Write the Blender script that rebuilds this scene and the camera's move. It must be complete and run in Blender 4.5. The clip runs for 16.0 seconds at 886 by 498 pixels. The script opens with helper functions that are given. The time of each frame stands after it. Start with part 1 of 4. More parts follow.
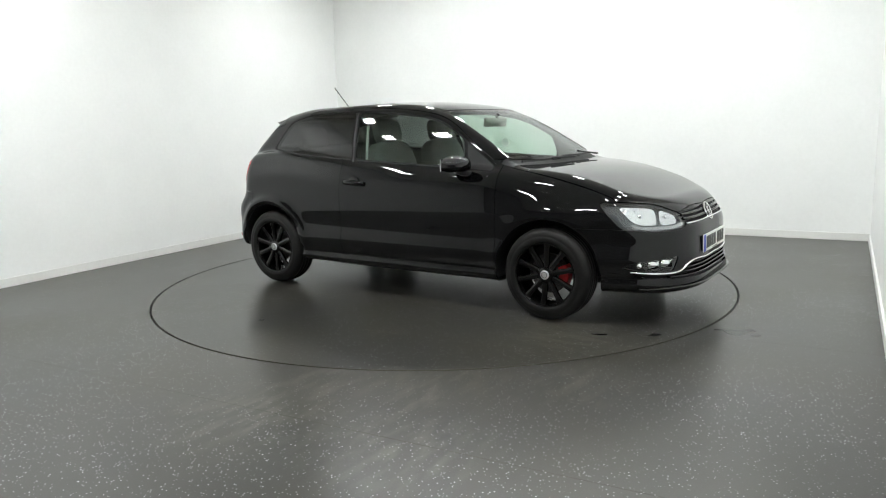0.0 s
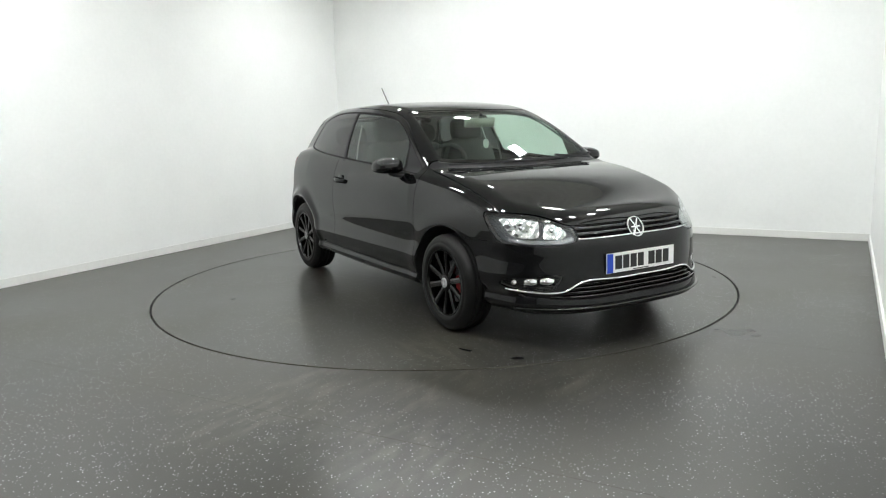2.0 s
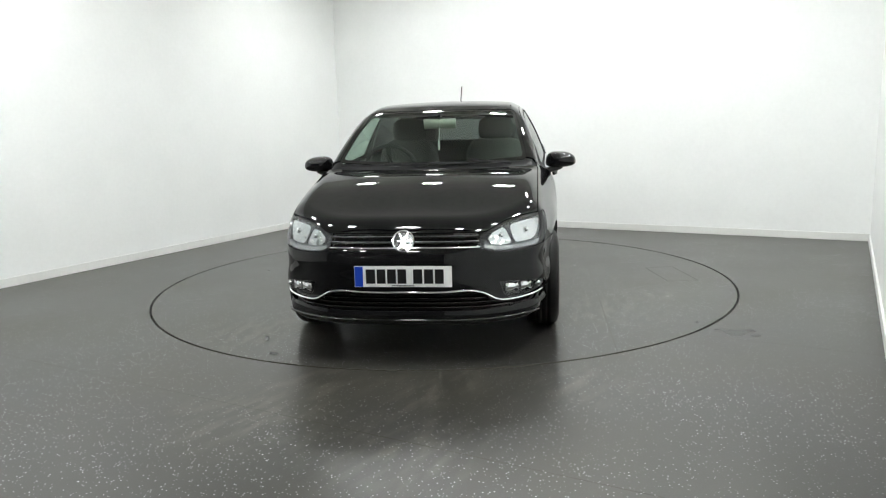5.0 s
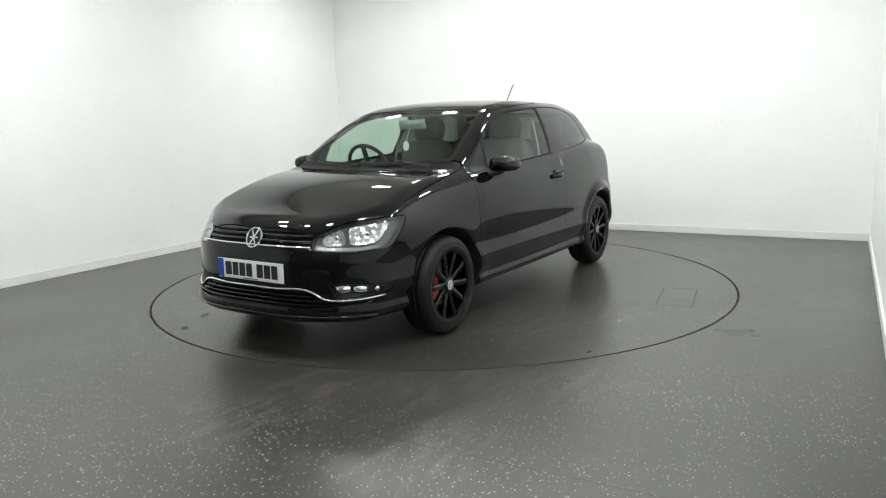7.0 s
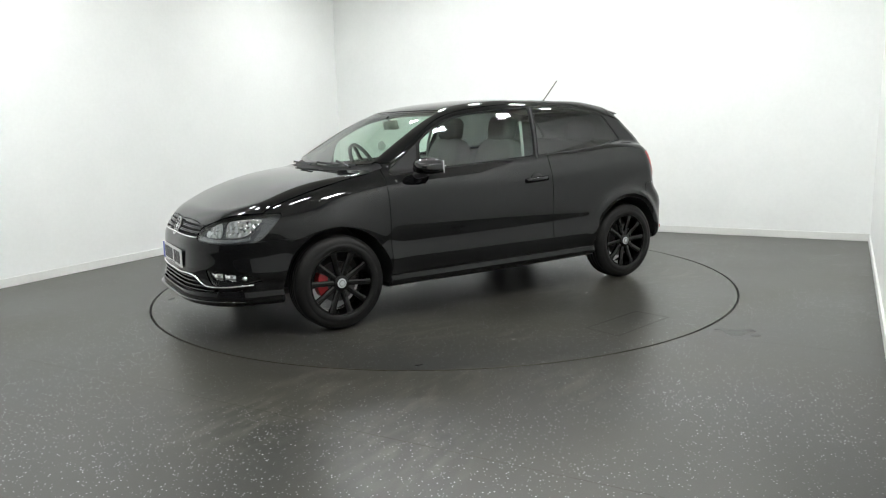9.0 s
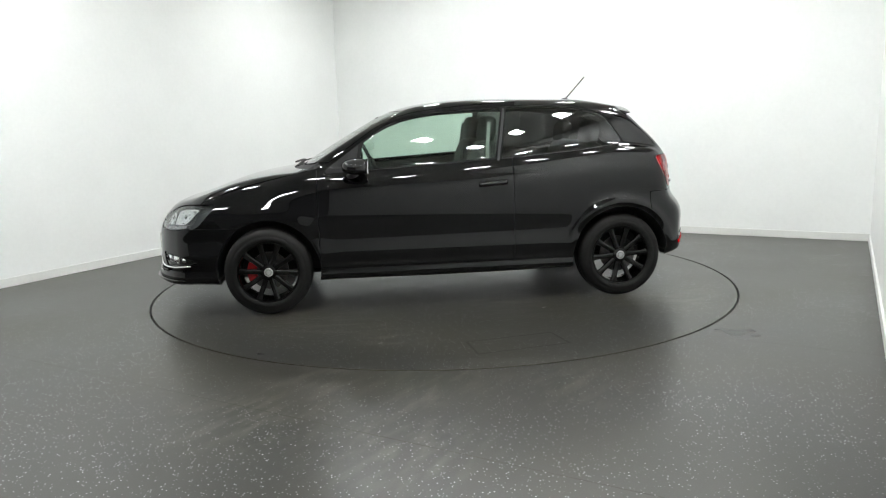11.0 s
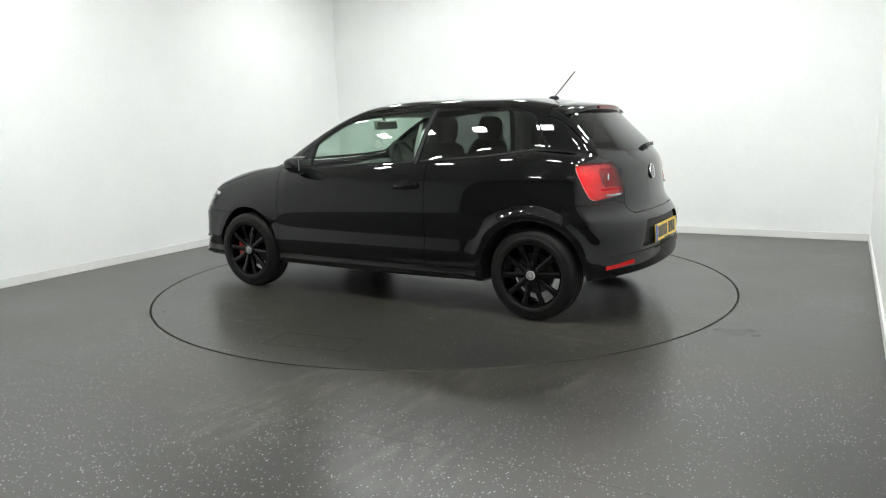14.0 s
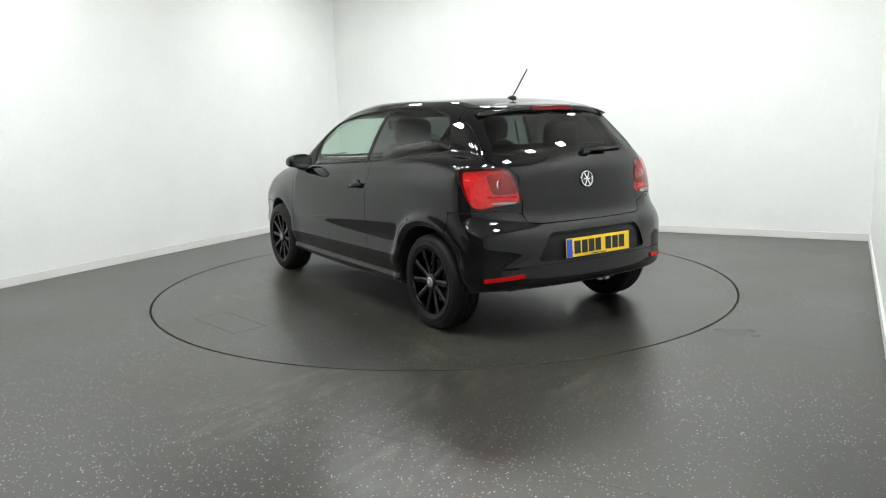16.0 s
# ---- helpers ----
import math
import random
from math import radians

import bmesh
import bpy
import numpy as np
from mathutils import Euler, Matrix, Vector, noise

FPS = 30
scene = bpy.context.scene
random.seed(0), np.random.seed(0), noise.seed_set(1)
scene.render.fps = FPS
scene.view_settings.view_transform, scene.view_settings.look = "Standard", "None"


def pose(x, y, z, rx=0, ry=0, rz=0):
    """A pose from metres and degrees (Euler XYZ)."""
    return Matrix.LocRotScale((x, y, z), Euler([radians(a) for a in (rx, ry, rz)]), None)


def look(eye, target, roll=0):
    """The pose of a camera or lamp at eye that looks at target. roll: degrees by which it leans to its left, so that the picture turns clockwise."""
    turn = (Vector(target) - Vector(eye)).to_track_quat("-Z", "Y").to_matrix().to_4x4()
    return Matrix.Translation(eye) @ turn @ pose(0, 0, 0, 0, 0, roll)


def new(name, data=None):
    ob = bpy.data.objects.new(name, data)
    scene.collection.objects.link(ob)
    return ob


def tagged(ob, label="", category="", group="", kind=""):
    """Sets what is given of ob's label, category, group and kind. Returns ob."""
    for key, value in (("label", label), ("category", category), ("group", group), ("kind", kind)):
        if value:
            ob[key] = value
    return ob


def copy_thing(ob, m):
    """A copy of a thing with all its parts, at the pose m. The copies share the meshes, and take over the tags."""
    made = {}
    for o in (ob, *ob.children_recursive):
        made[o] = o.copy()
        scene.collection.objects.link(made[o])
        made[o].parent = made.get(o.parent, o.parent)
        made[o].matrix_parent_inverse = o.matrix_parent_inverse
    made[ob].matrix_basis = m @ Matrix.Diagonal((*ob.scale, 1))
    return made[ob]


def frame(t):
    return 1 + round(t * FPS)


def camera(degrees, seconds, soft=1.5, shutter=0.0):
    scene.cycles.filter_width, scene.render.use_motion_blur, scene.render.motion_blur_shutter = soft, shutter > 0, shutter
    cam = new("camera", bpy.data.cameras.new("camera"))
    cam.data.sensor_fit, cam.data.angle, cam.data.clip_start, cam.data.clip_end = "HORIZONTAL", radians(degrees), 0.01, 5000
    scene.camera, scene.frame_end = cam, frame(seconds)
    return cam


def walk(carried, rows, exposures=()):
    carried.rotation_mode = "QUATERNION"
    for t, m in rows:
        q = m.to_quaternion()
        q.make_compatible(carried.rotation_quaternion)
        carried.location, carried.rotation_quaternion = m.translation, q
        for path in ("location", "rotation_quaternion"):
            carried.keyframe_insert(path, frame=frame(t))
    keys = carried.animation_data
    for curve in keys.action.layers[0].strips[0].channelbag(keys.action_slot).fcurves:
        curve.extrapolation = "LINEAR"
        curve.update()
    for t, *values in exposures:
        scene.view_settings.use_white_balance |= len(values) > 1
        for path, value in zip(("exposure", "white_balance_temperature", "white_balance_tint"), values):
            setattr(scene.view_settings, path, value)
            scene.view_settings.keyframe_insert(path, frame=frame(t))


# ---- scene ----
# ---- camera: fixed on a stand close to one side wall ----
EYE = (0.0, -5.857, 1.2625)
PITCH = radians(9.81)
AIM = (EYE[0], EYE[1] + math.cos(PITCH), EYE[2] - math.sin(PITCH))
cam = camera(62.64, 16.0, soft=1.15)
walk(cam, [(0, look(EYE, AIM, -1.59)), (16, look(EYE, AIM, -1.59))])

# turn of the floor disc and the car on it, degrees at time t
CAR_OFF = (0.059, 0.066)


def turn_at(t):
    return -34.70 - 12.56 * t - 0.0045 * t * t


# ---- world and light ----
world = bpy.data.worlds.new("world")
scene.world = world
world.use_nodes = True
world.node_tree.nodes["Background"].inputs[0].default_value = (0.9, 0.95, 1.0, 1)
world.node_tree.nodes["Background"].inputs[1].default_value = 0.3
scene.view_settings.exposure = 0.0
LED_POWER = 150.0
PANEL = 0.21

# ---- materials ----
def node_material(name):
    m = bpy.data.materials.new(name)
    m.use_nodes = True
    nt = m.node_tree
    b = nt.nodes["Principled BSDF"]
    return m, nt, b


def plain(name, color, rough=0.5, metal=0.0, coat=0.0, grain=0.0, scale=60.0, bump=0.0, spec=0.5):
    """A surface with slight variation of tone and roughness and fine relief."""
    m, nt, b = node_material(name)
    b.inputs["Base Color"].default_value = (*color, 1)
    b.inputs["Roughness"].default_value = rough
    b.inputs["Metallic"].default_value = metal
    b.inputs["Coat Weight"].default_value = coat
    b.inputs["Coat Roughness"].default_value = 0.012
    b.inputs["Specular IOR Level"].default_value = spec
    if grain or bump:
        tc = nt.nodes.new("ShaderNodeTexCoord")
        n1 = nt.nodes.new("ShaderNodeTexNoise")
        n1.inputs["Scale"].default_value = scale
        n1.inputs["Detail"].default_value = 6
        nt.links.new(tc.outputs["Object"], n1.inputs["Vector"])
        n2 = nt.nodes.new("ShaderNodeTexNoise")
        n2.inputs["Scale"].default_value = scale / 12
        nt.links.new(tc.outputs["Object"], n2.inputs["Vector"])
        add = nt.nodes.new("ShaderNodeMath")
        add.operation = "ADD"
        nt.links.new(n1.outputs["Fac"], add.inputs[0])
        nt.links.new(n2.outputs["Fac"], add.inputs[1])
        if grain:
            ramp = nt.nodes.new("ShaderNodeMapRange")
            ramp.inputs["From Min"].default_value, ramp.inputs["From Max"].default_value = 0.7, 1.3
            ramp.inputs["To Min"].default_value, ramp.inputs["To Max"].default_value = 1 - grain, 1 + grain
            nt.links.new(add.outputs[0], ramp.inputs["Value"])
            mix = nt.nodes.new("ShaderNodeVectorMath")
            mix.operation = "SCALE"
            mix.inputs[0].default_value = color
            nt.links.new(ramp.outputs[0], mix.inputs["Scale"])
            nt.links.new(mix.outputs[0], b.inputs["Base Color"])
            rr = nt.nodes.new("ShaderNodeMapRange")
            rr.inputs["From Min"].default_value, rr.inputs["From Max"].default_value = 0.7, 1.3
            rr.inputs["To Min"].default_value, rr.inputs["To Max"].default_value = rough * (1 - grain), min(1, rough * (1 + grain))
            nt.links.new(n2.outputs["Fac"], rr.inputs["Value"])
            nt.links.new(rr.outputs[0], b.inputs["Roughness"])
        if bump:
            bp = nt.nodes.new("ShaderNodeBump")
            bp.inputs["Strength"].default_value = bump
            bp.inputs["Distance"].default_value = 0.002
            nt.links.new(n1.outputs["Fac"], bp.inputs["Height"])
            nt.links.new(bp.outputs[0], b.inputs["Normal"])
    return m


def link_mesh(name, bm, material, parent=None, smooth=False):
    me = bpy.data.meshes.new(name)
    bm.normal_update()
    bm.to_mesh(me)
    bm.free()
    if smooth:
        for p in me.polygons:
            p.use_smooth = True
    me.materials.append(material)
    ob = new(name, me)
    ob.parent = parent
    return ob


def part(name, bm, material, parent, label="", smooth=False):
    return tagged(link_mesh(name, bm, material, parent, smooth), label)


def thing(name, label, category, m=None, group=""):
    ob = new(name)
    ob.empty_display_size = 0.1
    if m is not None:
        ob.matrix_basis = m
    return tagged(ob, label, category, group)


def box(bm, x0, x1, y0, y1, z0, z1, m=None):
    vs = [bm.verts.new((x, y, z)) for x in (x0, x1) for y in (y0, y1) for z in (z0, z1)]
    for f in ((0, 1, 3, 2), (4, 6, 7, 5), (0, 4, 5, 1), (2, 3, 7, 6), (0, 2, 6, 4), (1, 5, 7, 3)):
        bm.faces.new([vs[i] for i in f])
    if m is not None:
        bmesh.ops.transform(bm, matrix=m, verts=vs)
    return vs


def bevelled(bm, width, segments=2, angle=30):
    es = [e for e in bm.edges if len(e.link_faces) == 2 and e.calc_face_angle(0) > radians(angle)]
    bmesh.ops.bevel(bm, geom=es, offset=width, segments=segments, profile=0.5, affect="EDGES", clamp_overlap=True)
    return bm


# ---- the room: u along the side walls, v across; turned 61 degrees ----
ROOM = pose(0, 0, 0, 0, 0, 61)     # local x = u (away from the camera), local y = -v
U_BACK, U_NEAR, V_LEFT, V_RIGHT, CEIL = 3.087, -7.4, -3.295, 3.095, 3.3
DISC_R = 2.244

wall_white = plain("wall_white", (0.895, 0.905, 0.897), 0.55, grain=0.02, scale=30, bump=0.04)
skirt_white = plain("skirting_white", (0.80, 0.80, 0.78), 0.35, grain=0.03, scale=40)
ceil_cream = plain("ceiling_cream", (0.80, 0.79, 0.74), 0.8, grain=0.08, scale=12)


shutter_grey = plain("shutter_grey", (0.14, 0.14, 0.14), 0.6, grain=0.1, scale=10)


def room_wall(name, u0, u1, v0, v1, label, material=None):
    bm = bmesh.new()
    box(bm, u0, u1, -v1, -v0, 0, CEIL)
    ob = link_mesh(name, bm, material or wall_white)
    ob.matrix_basis = ROOM
    return tagged(ob, label, "wall", kind="structure")


room_wall("wall_north", U_BACK, U_BACK + 0.2, V_LEFT - 0.2, V_RIGHT + 0.2, "smooth white painted back wall of the photo booth")
room_wall("wall_west", U_NEAR, U_BACK, V_LEFT - 0.2, V_LEFT, "smooth white painted side wall of the photo booth")
room_wall("wall_east", U_NEAR, U_BACK, V_RIGHT, V_RIGHT + 0.2, "white painted side wall close beside the camera")
room_wall("wall_south", U_NEAR - 0.2, U_NEAR, V_LEFT - 0.2, V_RIGHT + 0.2, "plain dark grey wall behind the camera", shutter_grey)


def skirting(name, u0, u1, v0, v1):
    bm = bmesh.new()
    box(bm, u0, u1, -v1, -v0, 0.002, 0.075)
    bevelled(bm, 0.004)
    ob = link_mesh(name, bm, skirt_white)
    ob.matrix_basis = ROOM
    return tagged(ob, "low white painted skirting board along the wall", "skirting board", kind="structure")


skirting("baseboard_north", U_BACK - 0.015, U_BACK - 0.001, V_LEFT + 0.016, V_RIGHT - 0.016)
skirting("baseboard_west", U_NEAR + 0.002, U_BACK - 0.001, V_LEFT + 0.001, V_LEFT + 0.015)
skirting("baseboard_east", U_NEAR + 0.002, U_BACK - 0.001, V_RIGHT - 0.015, V_RIGHT - 0.001)

bm = bmesh.new()
box(bm, U_NEAR - 0.2, U_BACK + 0.2, -V_RIGHT - 0.2, -V_LEFT + 0.2, CEIL, CEIL + 0.15)
ceiling = link_mesh("ceiling", bm, ceil_cream)
ceiling.matrix_basis = ROOM
tagged(ceiling, "flat cream ceiling with rows of square light panels", "ceiling", kind="structure")

# ceiling light panels
lit, nt, b = node_material("led_diffuser")
b.inputs["Base Color"].default_value = (0.9, 0.9, 0.9, 1)
b.inputs["Emission Color"].default_value = (0.97, 1.0, 0.985, 1)
b.inputs["Emission Strength"].default_value = LED_POWER
panel_frame = plain("panel_frame", (0.75, 0.75, 0.75), 0.35)


def ceiling_light(m):
    t = thing("ceiling_light", "small square white light panel under the cream ceiling", "ceiling light", m, "ceiling lights")
    h = PANEL / 2
    bm = bmesh.new()
    box(bm, -h, h, -h, h, -0.030, -0.022)
    part("diffuser", bm, lit, t, "glowing white diffuser")
    bm = bmesh.new()
    for x0, x1, y0, y1 in ((-h - 0.012, -h - 0.001, -h - 0.012, h + 0.012), (h + 0.001, h + 0.012, -h - 0.012, h + 0.012),
                           (-h - 0.001, h + 0.001, -h - 0.012, -h - 0.001), (-h - 0.001, h + 0.001, h + 0.001, h + 0.012)):
        box(bm, x0, x1, y0, y1, -0.034, -0.0005)
    part("frame", bm, panel_frame, t, "thin white panel frame")
    return t


# rows of panels across the room before and behind the disc, and along its sides
spots = [(-2.35, v) for v in (2.4, 1.46, 0.52, -0.42, -1.36, -2.3)] + [(-1.5, -2.3)]
# far row is added with no known source, to brighten the back and left walls
spots += [(1.6, v) for v in (1.9, 0.9, -0.1, -1.1, -2.1)]
# row by the right wall; the three at u -5.3 are added unseen fill
spots += [(u, 2.4) for u in (0.6, -0.4, -1.35)] + [(-5.3, v) for v in (1.4, 0.4, -0.6)]
first_light = None
for u, v in spots:
    m = ROOM @ pose(u, -v, CEIL)
    if first_light is None:
        first_light = ceiling_light(m)
    else:
        copy_thing(first_light, m)

# ---- floor sheet with a round opening, and the turning disc in it ----
def floor_material(name, scuffs=()):
    """Dark grey speckled safety vinyl with scuffs and dull patches."""
    m, nt, b = node_material(name)
    N, L = nt.nodes, nt.links
    tc = N.new("ShaderNodeTexCoord")

    def noise_at(scale, detail=5.0, rough=0.55):
        n = N.new("ShaderNodeTexNoise")
        n.inputs["Scale"].default_value, n.inputs["Detail"].default_value, n.inputs["Roughness"].default_value = scale, detail, rough
        L.new(tc.outputs["Object"], n.inputs["Vector"])
        return n.outputs["Fac"]

    def ramp(fac, a, b_, lo, hi):
        r = N.new("ShaderNodeMapRange")
        for k, v in (("From Min", a), ("From Max", b_), ("To Min", lo), ("To Max", hi)):
            r.inputs[k].default_value = v
        L.new(fac, r.inputs["Value"])
        return r.outputs[0]

    def mix(fac, c0, c1):
        x = N.new("ShaderNodeMix")
        x.data_type = "RGBA"
        L.new(fac, x.inputs["Factor"])
        for sock, c in ((x.inputs["A"], c0), (x.inputs["B"], c1)):
            if isinstance(c, tuple):
                sock.default_value = (*c, 1)
            else:
                L.new(c, sock)
        return x.outputs["Result"]
    big, mid, fine = noise_at(0.9, 4), noise_at(6.0, 6), noise_at(140.0, 3)
    base = mix(ramp(big, 0.3, 0.7, 0, 1), (0.0105, 0.0103, 0.0104), (0.034, 0.0305, 0.0185))
    base = mix(ramp(mid, 0.35, 0.75, 0, 0.45), base, (0.034, 0.031, 0.025))
    base = mix(ramp(fine, 0.35, 0.7, 0, 0.5), base, (0.036, 0.036, 0.037))
    # pale quartz specks in the vinyl, their sparkle put into a brighter colour
    vor = N.new("ShaderNodeTexVoronoi")
    vor.inputs["Scale"].default_value = 92
    L.new(tc.outputs["Object"], vor.inputs["Vector"])
    speck = ramp(vor.outputs["Distance"], 0.18, 0.30, 1, 0)
    col = N.new("ShaderNodeSeparateColor")
    L.new(vor.outputs["Color"], col.inputs[0])
    pick = ramp(col.outputs[0], 0.70, 0.95, 0, 1)
    both = N.new("ShaderNodeMath")
    both.operation = "MULTIPLY"
    L.new(speck, both.inputs[0])
    L.new(pick, both.inputs[1])
    # a dull film hides the specks in places
    film = N.new("ShaderNodeMath")
    film.operation = "MULTIPLY"
    L.new(both.outputs[0], film.inputs[0])
    L.new(ramp(noise_at(0.7, 3), 0.40, 0.56, 0.25, 1), film.inputs[1])
    base = mix(film.outputs[0], base, (0.80, 0.81, 0.86))
    # pale rubbed marks of their own shapes
    if scuffs:
        stretch = N.new("ShaderNodeMapping")
        stretch.inputs["Scale"].default_value = (3.0, 9.0, 1.0)
        stretch.inputs["Rotation"].default_value = (0, 0, radians(29))
        L.new(tc.outputs["Object"], stretch.inputs["Vector"])
        streak = N.new("ShaderNodeTexNoise")
        streak.inputs["Scale"].default_value, streak.inputs["Detail"].default_value = 1.6, 6
        L.new(stretch.outputs[0], streak.inputs["Vector"])
        rub = ramp(streak.outputs["Fac"], 0.45, 0.80, 0, 1)
        for px, py, r in scuffs:
            d = N.new("ShaderNodeVectorMath")
            d.operation = "DISTANCE"
            d.inputs[1].default_value = (px, py, 0)
            L.new(tc.outputs["Object"], d.inputs[0])
            near = ramp(d.outputs["Value"], r * 0.2, r, 0.55, 0)
            mul = N.new("ShaderNodeMath")
            mul.operation = "MULTIPLY"
            L.new(near, mul.inputs[0])
            L.new(rub, mul.inputs[1])
            base = mix(mul.outputs[0], base, (0.17, 0.16, 0.13))
    L.new(base, b.inputs["Base Color"])
    L.new(ramp(big, 0.3, 0.7, 0.27, 0.34), b.inputs["Roughness"])
    b.inputs["Specular IOR Level"].default_value = 0.62
    bp = N.new("ShaderNodeBump")
    bp.inputs["Strength"].default_value, bp.inputs["Distance"].default_value = 0.12, 0.001
    L.new(fine, bp.inputs["Height"])
    L.new(bp.outputs[0], b.inputs["Normal"])
    return m


# rubbed places, in the room's axes and in the disc's
to_room = ROOM.inverted()
room_marks = [(*(to_room @ Vector((x, y, 0)))[:2], r) for x, y, r in ((-0.15, -2.62, 0.22), (0.02, -2.36, 0.35), (-0.56, -2.26, 0.45), (-0.9, -2.75, 0.5), (-0.2, -3.1, 0.5), (0.6, -2.5, 0.4))]
vinyl = floor_material("speckled_vinyl", room_marks)
disc_vinyl = floor_material("speckled_vinyl_disc", [(0.55, -1.43, 0.16), (0.95, 1.2, 0.55), (1.6, -1.0, 0.5), (-0.4, 0.9, 0.5), (0.5, 1.6, 0.3), (-1.5, 1.0, 0.5)])
gap_dark = plain("gap_dark", (0.012, 0.012, 0.012), 0.8)


def ring_floor():
    """The floor out to the walls round the circular cut-out."""
    bm = bmesh.new()
    n = 192
    inner, outer, low = [], [], []
    for i in range(n):
        a = 2 * math.pi * i / n
        c, s = math.cos(a), math.sin(a)
        inner.append(bm.verts.new((c * (DISC_R + 0.010), s * (DISC_R + 0.010), 0)))
        low.append(bm.verts.new((c * (DISC_R + 0.010), s * (DISC_R + 0.010), -0.05)))
        # meet the rectangle in the room's own axes
        tx = (U_BACK if c > 0 else U_NEAR) / c if abs(c) > 1e-9 else 1e9
        ty = (-V_LEFT if s > 0 else -V_RIGHT) / s if abs(s) > 1e-9 else 1e9
        k = min(tx, ty) + 0.1
        outer.append(bm.verts.new((c * k, s * k, 0)))
    for i in range(n):
        j = (i + 1) % n
        bm.faces.new((inner[i], outer[i], outer[j], inner[j]))
        bm.faces.new((low[i], inner[i], inner[j], low[j]))
    for u, v in ((U_BACK, -V_LEFT), (U_BACK, -V_RIGHT), (U_NEAR, -V_LEFT), (U_NEAR, -V_RIGHT)):
        box(bm, u - 0.15, u + 0.15, v - 0.15, v + 0.15, -0.06, -0.0005)
    return bm


ground = link_mesh("floor", ring_floor(), vinyl)
ground.matrix_basis = ROOM
tagged(ground, "dark grey speckled vinyl floor with faint scuffs", "floor", kind="structure")
bm = bmesh.new()
bmesh.ops.create_circle(bm, cap_ends=True, segments=96, radius=DISC_R + 0.2)
pit = link_mesh("floor_pit", bm, gap_dark)
pit.location = (0, 0, -0.051)
tagged(pit, "dark pit under the turning disc", "pit", kind="structure")

turntable = thing("turntable", "round floor disc of dark grey vinyl that turns the car", "turntable")
bm = bmesh.new()
bmesh.ops.create_circle(bm, cap_ends=True, segments=192, radius=DISC_R - 0.007)
top = [f for f in bm.faces]
r = bmesh.ops.extrude_face_region(bm, geom=top)
bmesh.ops.translate(bm, vec=(0, 0, -0.045), verts=[v for v in r["geom"] if isinstance(v, bmesh.types.BMVert)])
bmesh.ops.recalc_face_normals(bm, faces=bm.faces)
disc = part("deck", bm, disc_vinyl, turntable)
# disc rim in a paler tone than the vinyl, standing for light on its lip
edge_pale = plain("lit_edge_pale", (0.085, 0.080, 0.068), 0.5, grain=0.3, scale=25)
bm = bmesh.new()
n = 192
rings = [[bm.verts.new((r * math.cos(2 * math.pi * i / n), r * math.sin(2 * math.pi * i / n), z)) for i in range(n)] for r, z in ((DISC_R - 0.0095, 0.0009), (DISC_R - 0.0055, 0.0009), (DISC_R - 0.0050, -0.012), (DISC_R - 0.0050, -0.04))]
for k in range(3):
    for i in range(n):
        bm.faces.new((rings[k][i], rings[k][(i + 1) % n], rings[k + 1][(i + 1) % n], rings[k + 1][i]))
bmesh.ops.recalc_face_normals(bm, faces=bm.faces)
part("edge_trim", bm, edge_pale, turntable, "disc edge coloured pale for the light it catches")

# welded joints between the two-metre sheets of vinyl
seam_pale = plain("vinyl_joint", (0.042, 0.039, 0.029), 0.5, grain=0.45, scale=18, spec=0.3)


def seam(points, parent, label):
    """A thin, slightly wandering weld along a straight line."""
    rng = random.Random(11)
    (x0, y0), (x1, y1) = points
    d = Vector((x1 - x0, y1 - y0, 0)).normalized()
    w = Vector((-d.y, d.x, 0))
    n = 60
    bm = bmesh.new()
    rows = []
    for i in range(n + 1):
        p = Vector((x0, y0, 0.0006)).lerp(Vector((x1, y1, 0.0006)), i / n)
        h = 0.0022 + 0.0018 * rng.random()
        rows.append((bm.verts.new(p - w * h), bm.verts.new(p + w * h)))
    for (a, b_), (c, d_) in zip(rows, rows[1:]):
        bm.faces.new((a, c, d_, b_))
    part("vinyl_joint", bm, seam_pale, parent, label)


for u in (-4.76, -2.79):
    seam(((u, -V_RIGHT + 0.02), (u, -V_LEFT - 0.02)), ground, "pale weld between sheets of vinyl")
half = math.sqrt((DISC_R + 0.012) ** 2 - 0.82 ** 2)
seam(((-0.82, -V_RIGHT + 0.02), (-0.82, -half)), ground, "pale weld between sheets of vinyl")
seam(((-0.82, half), (-0.82, -V_LEFT - 0.02)), ground, "pale weld between sheets of vinyl")
half = math.sqrt((DISC_R - 0.012) ** 2 - 1.2 ** 2)
seam(((-half, 1.2), (half, 1.2)), turntable, "pale weld between sheets of vinyl")

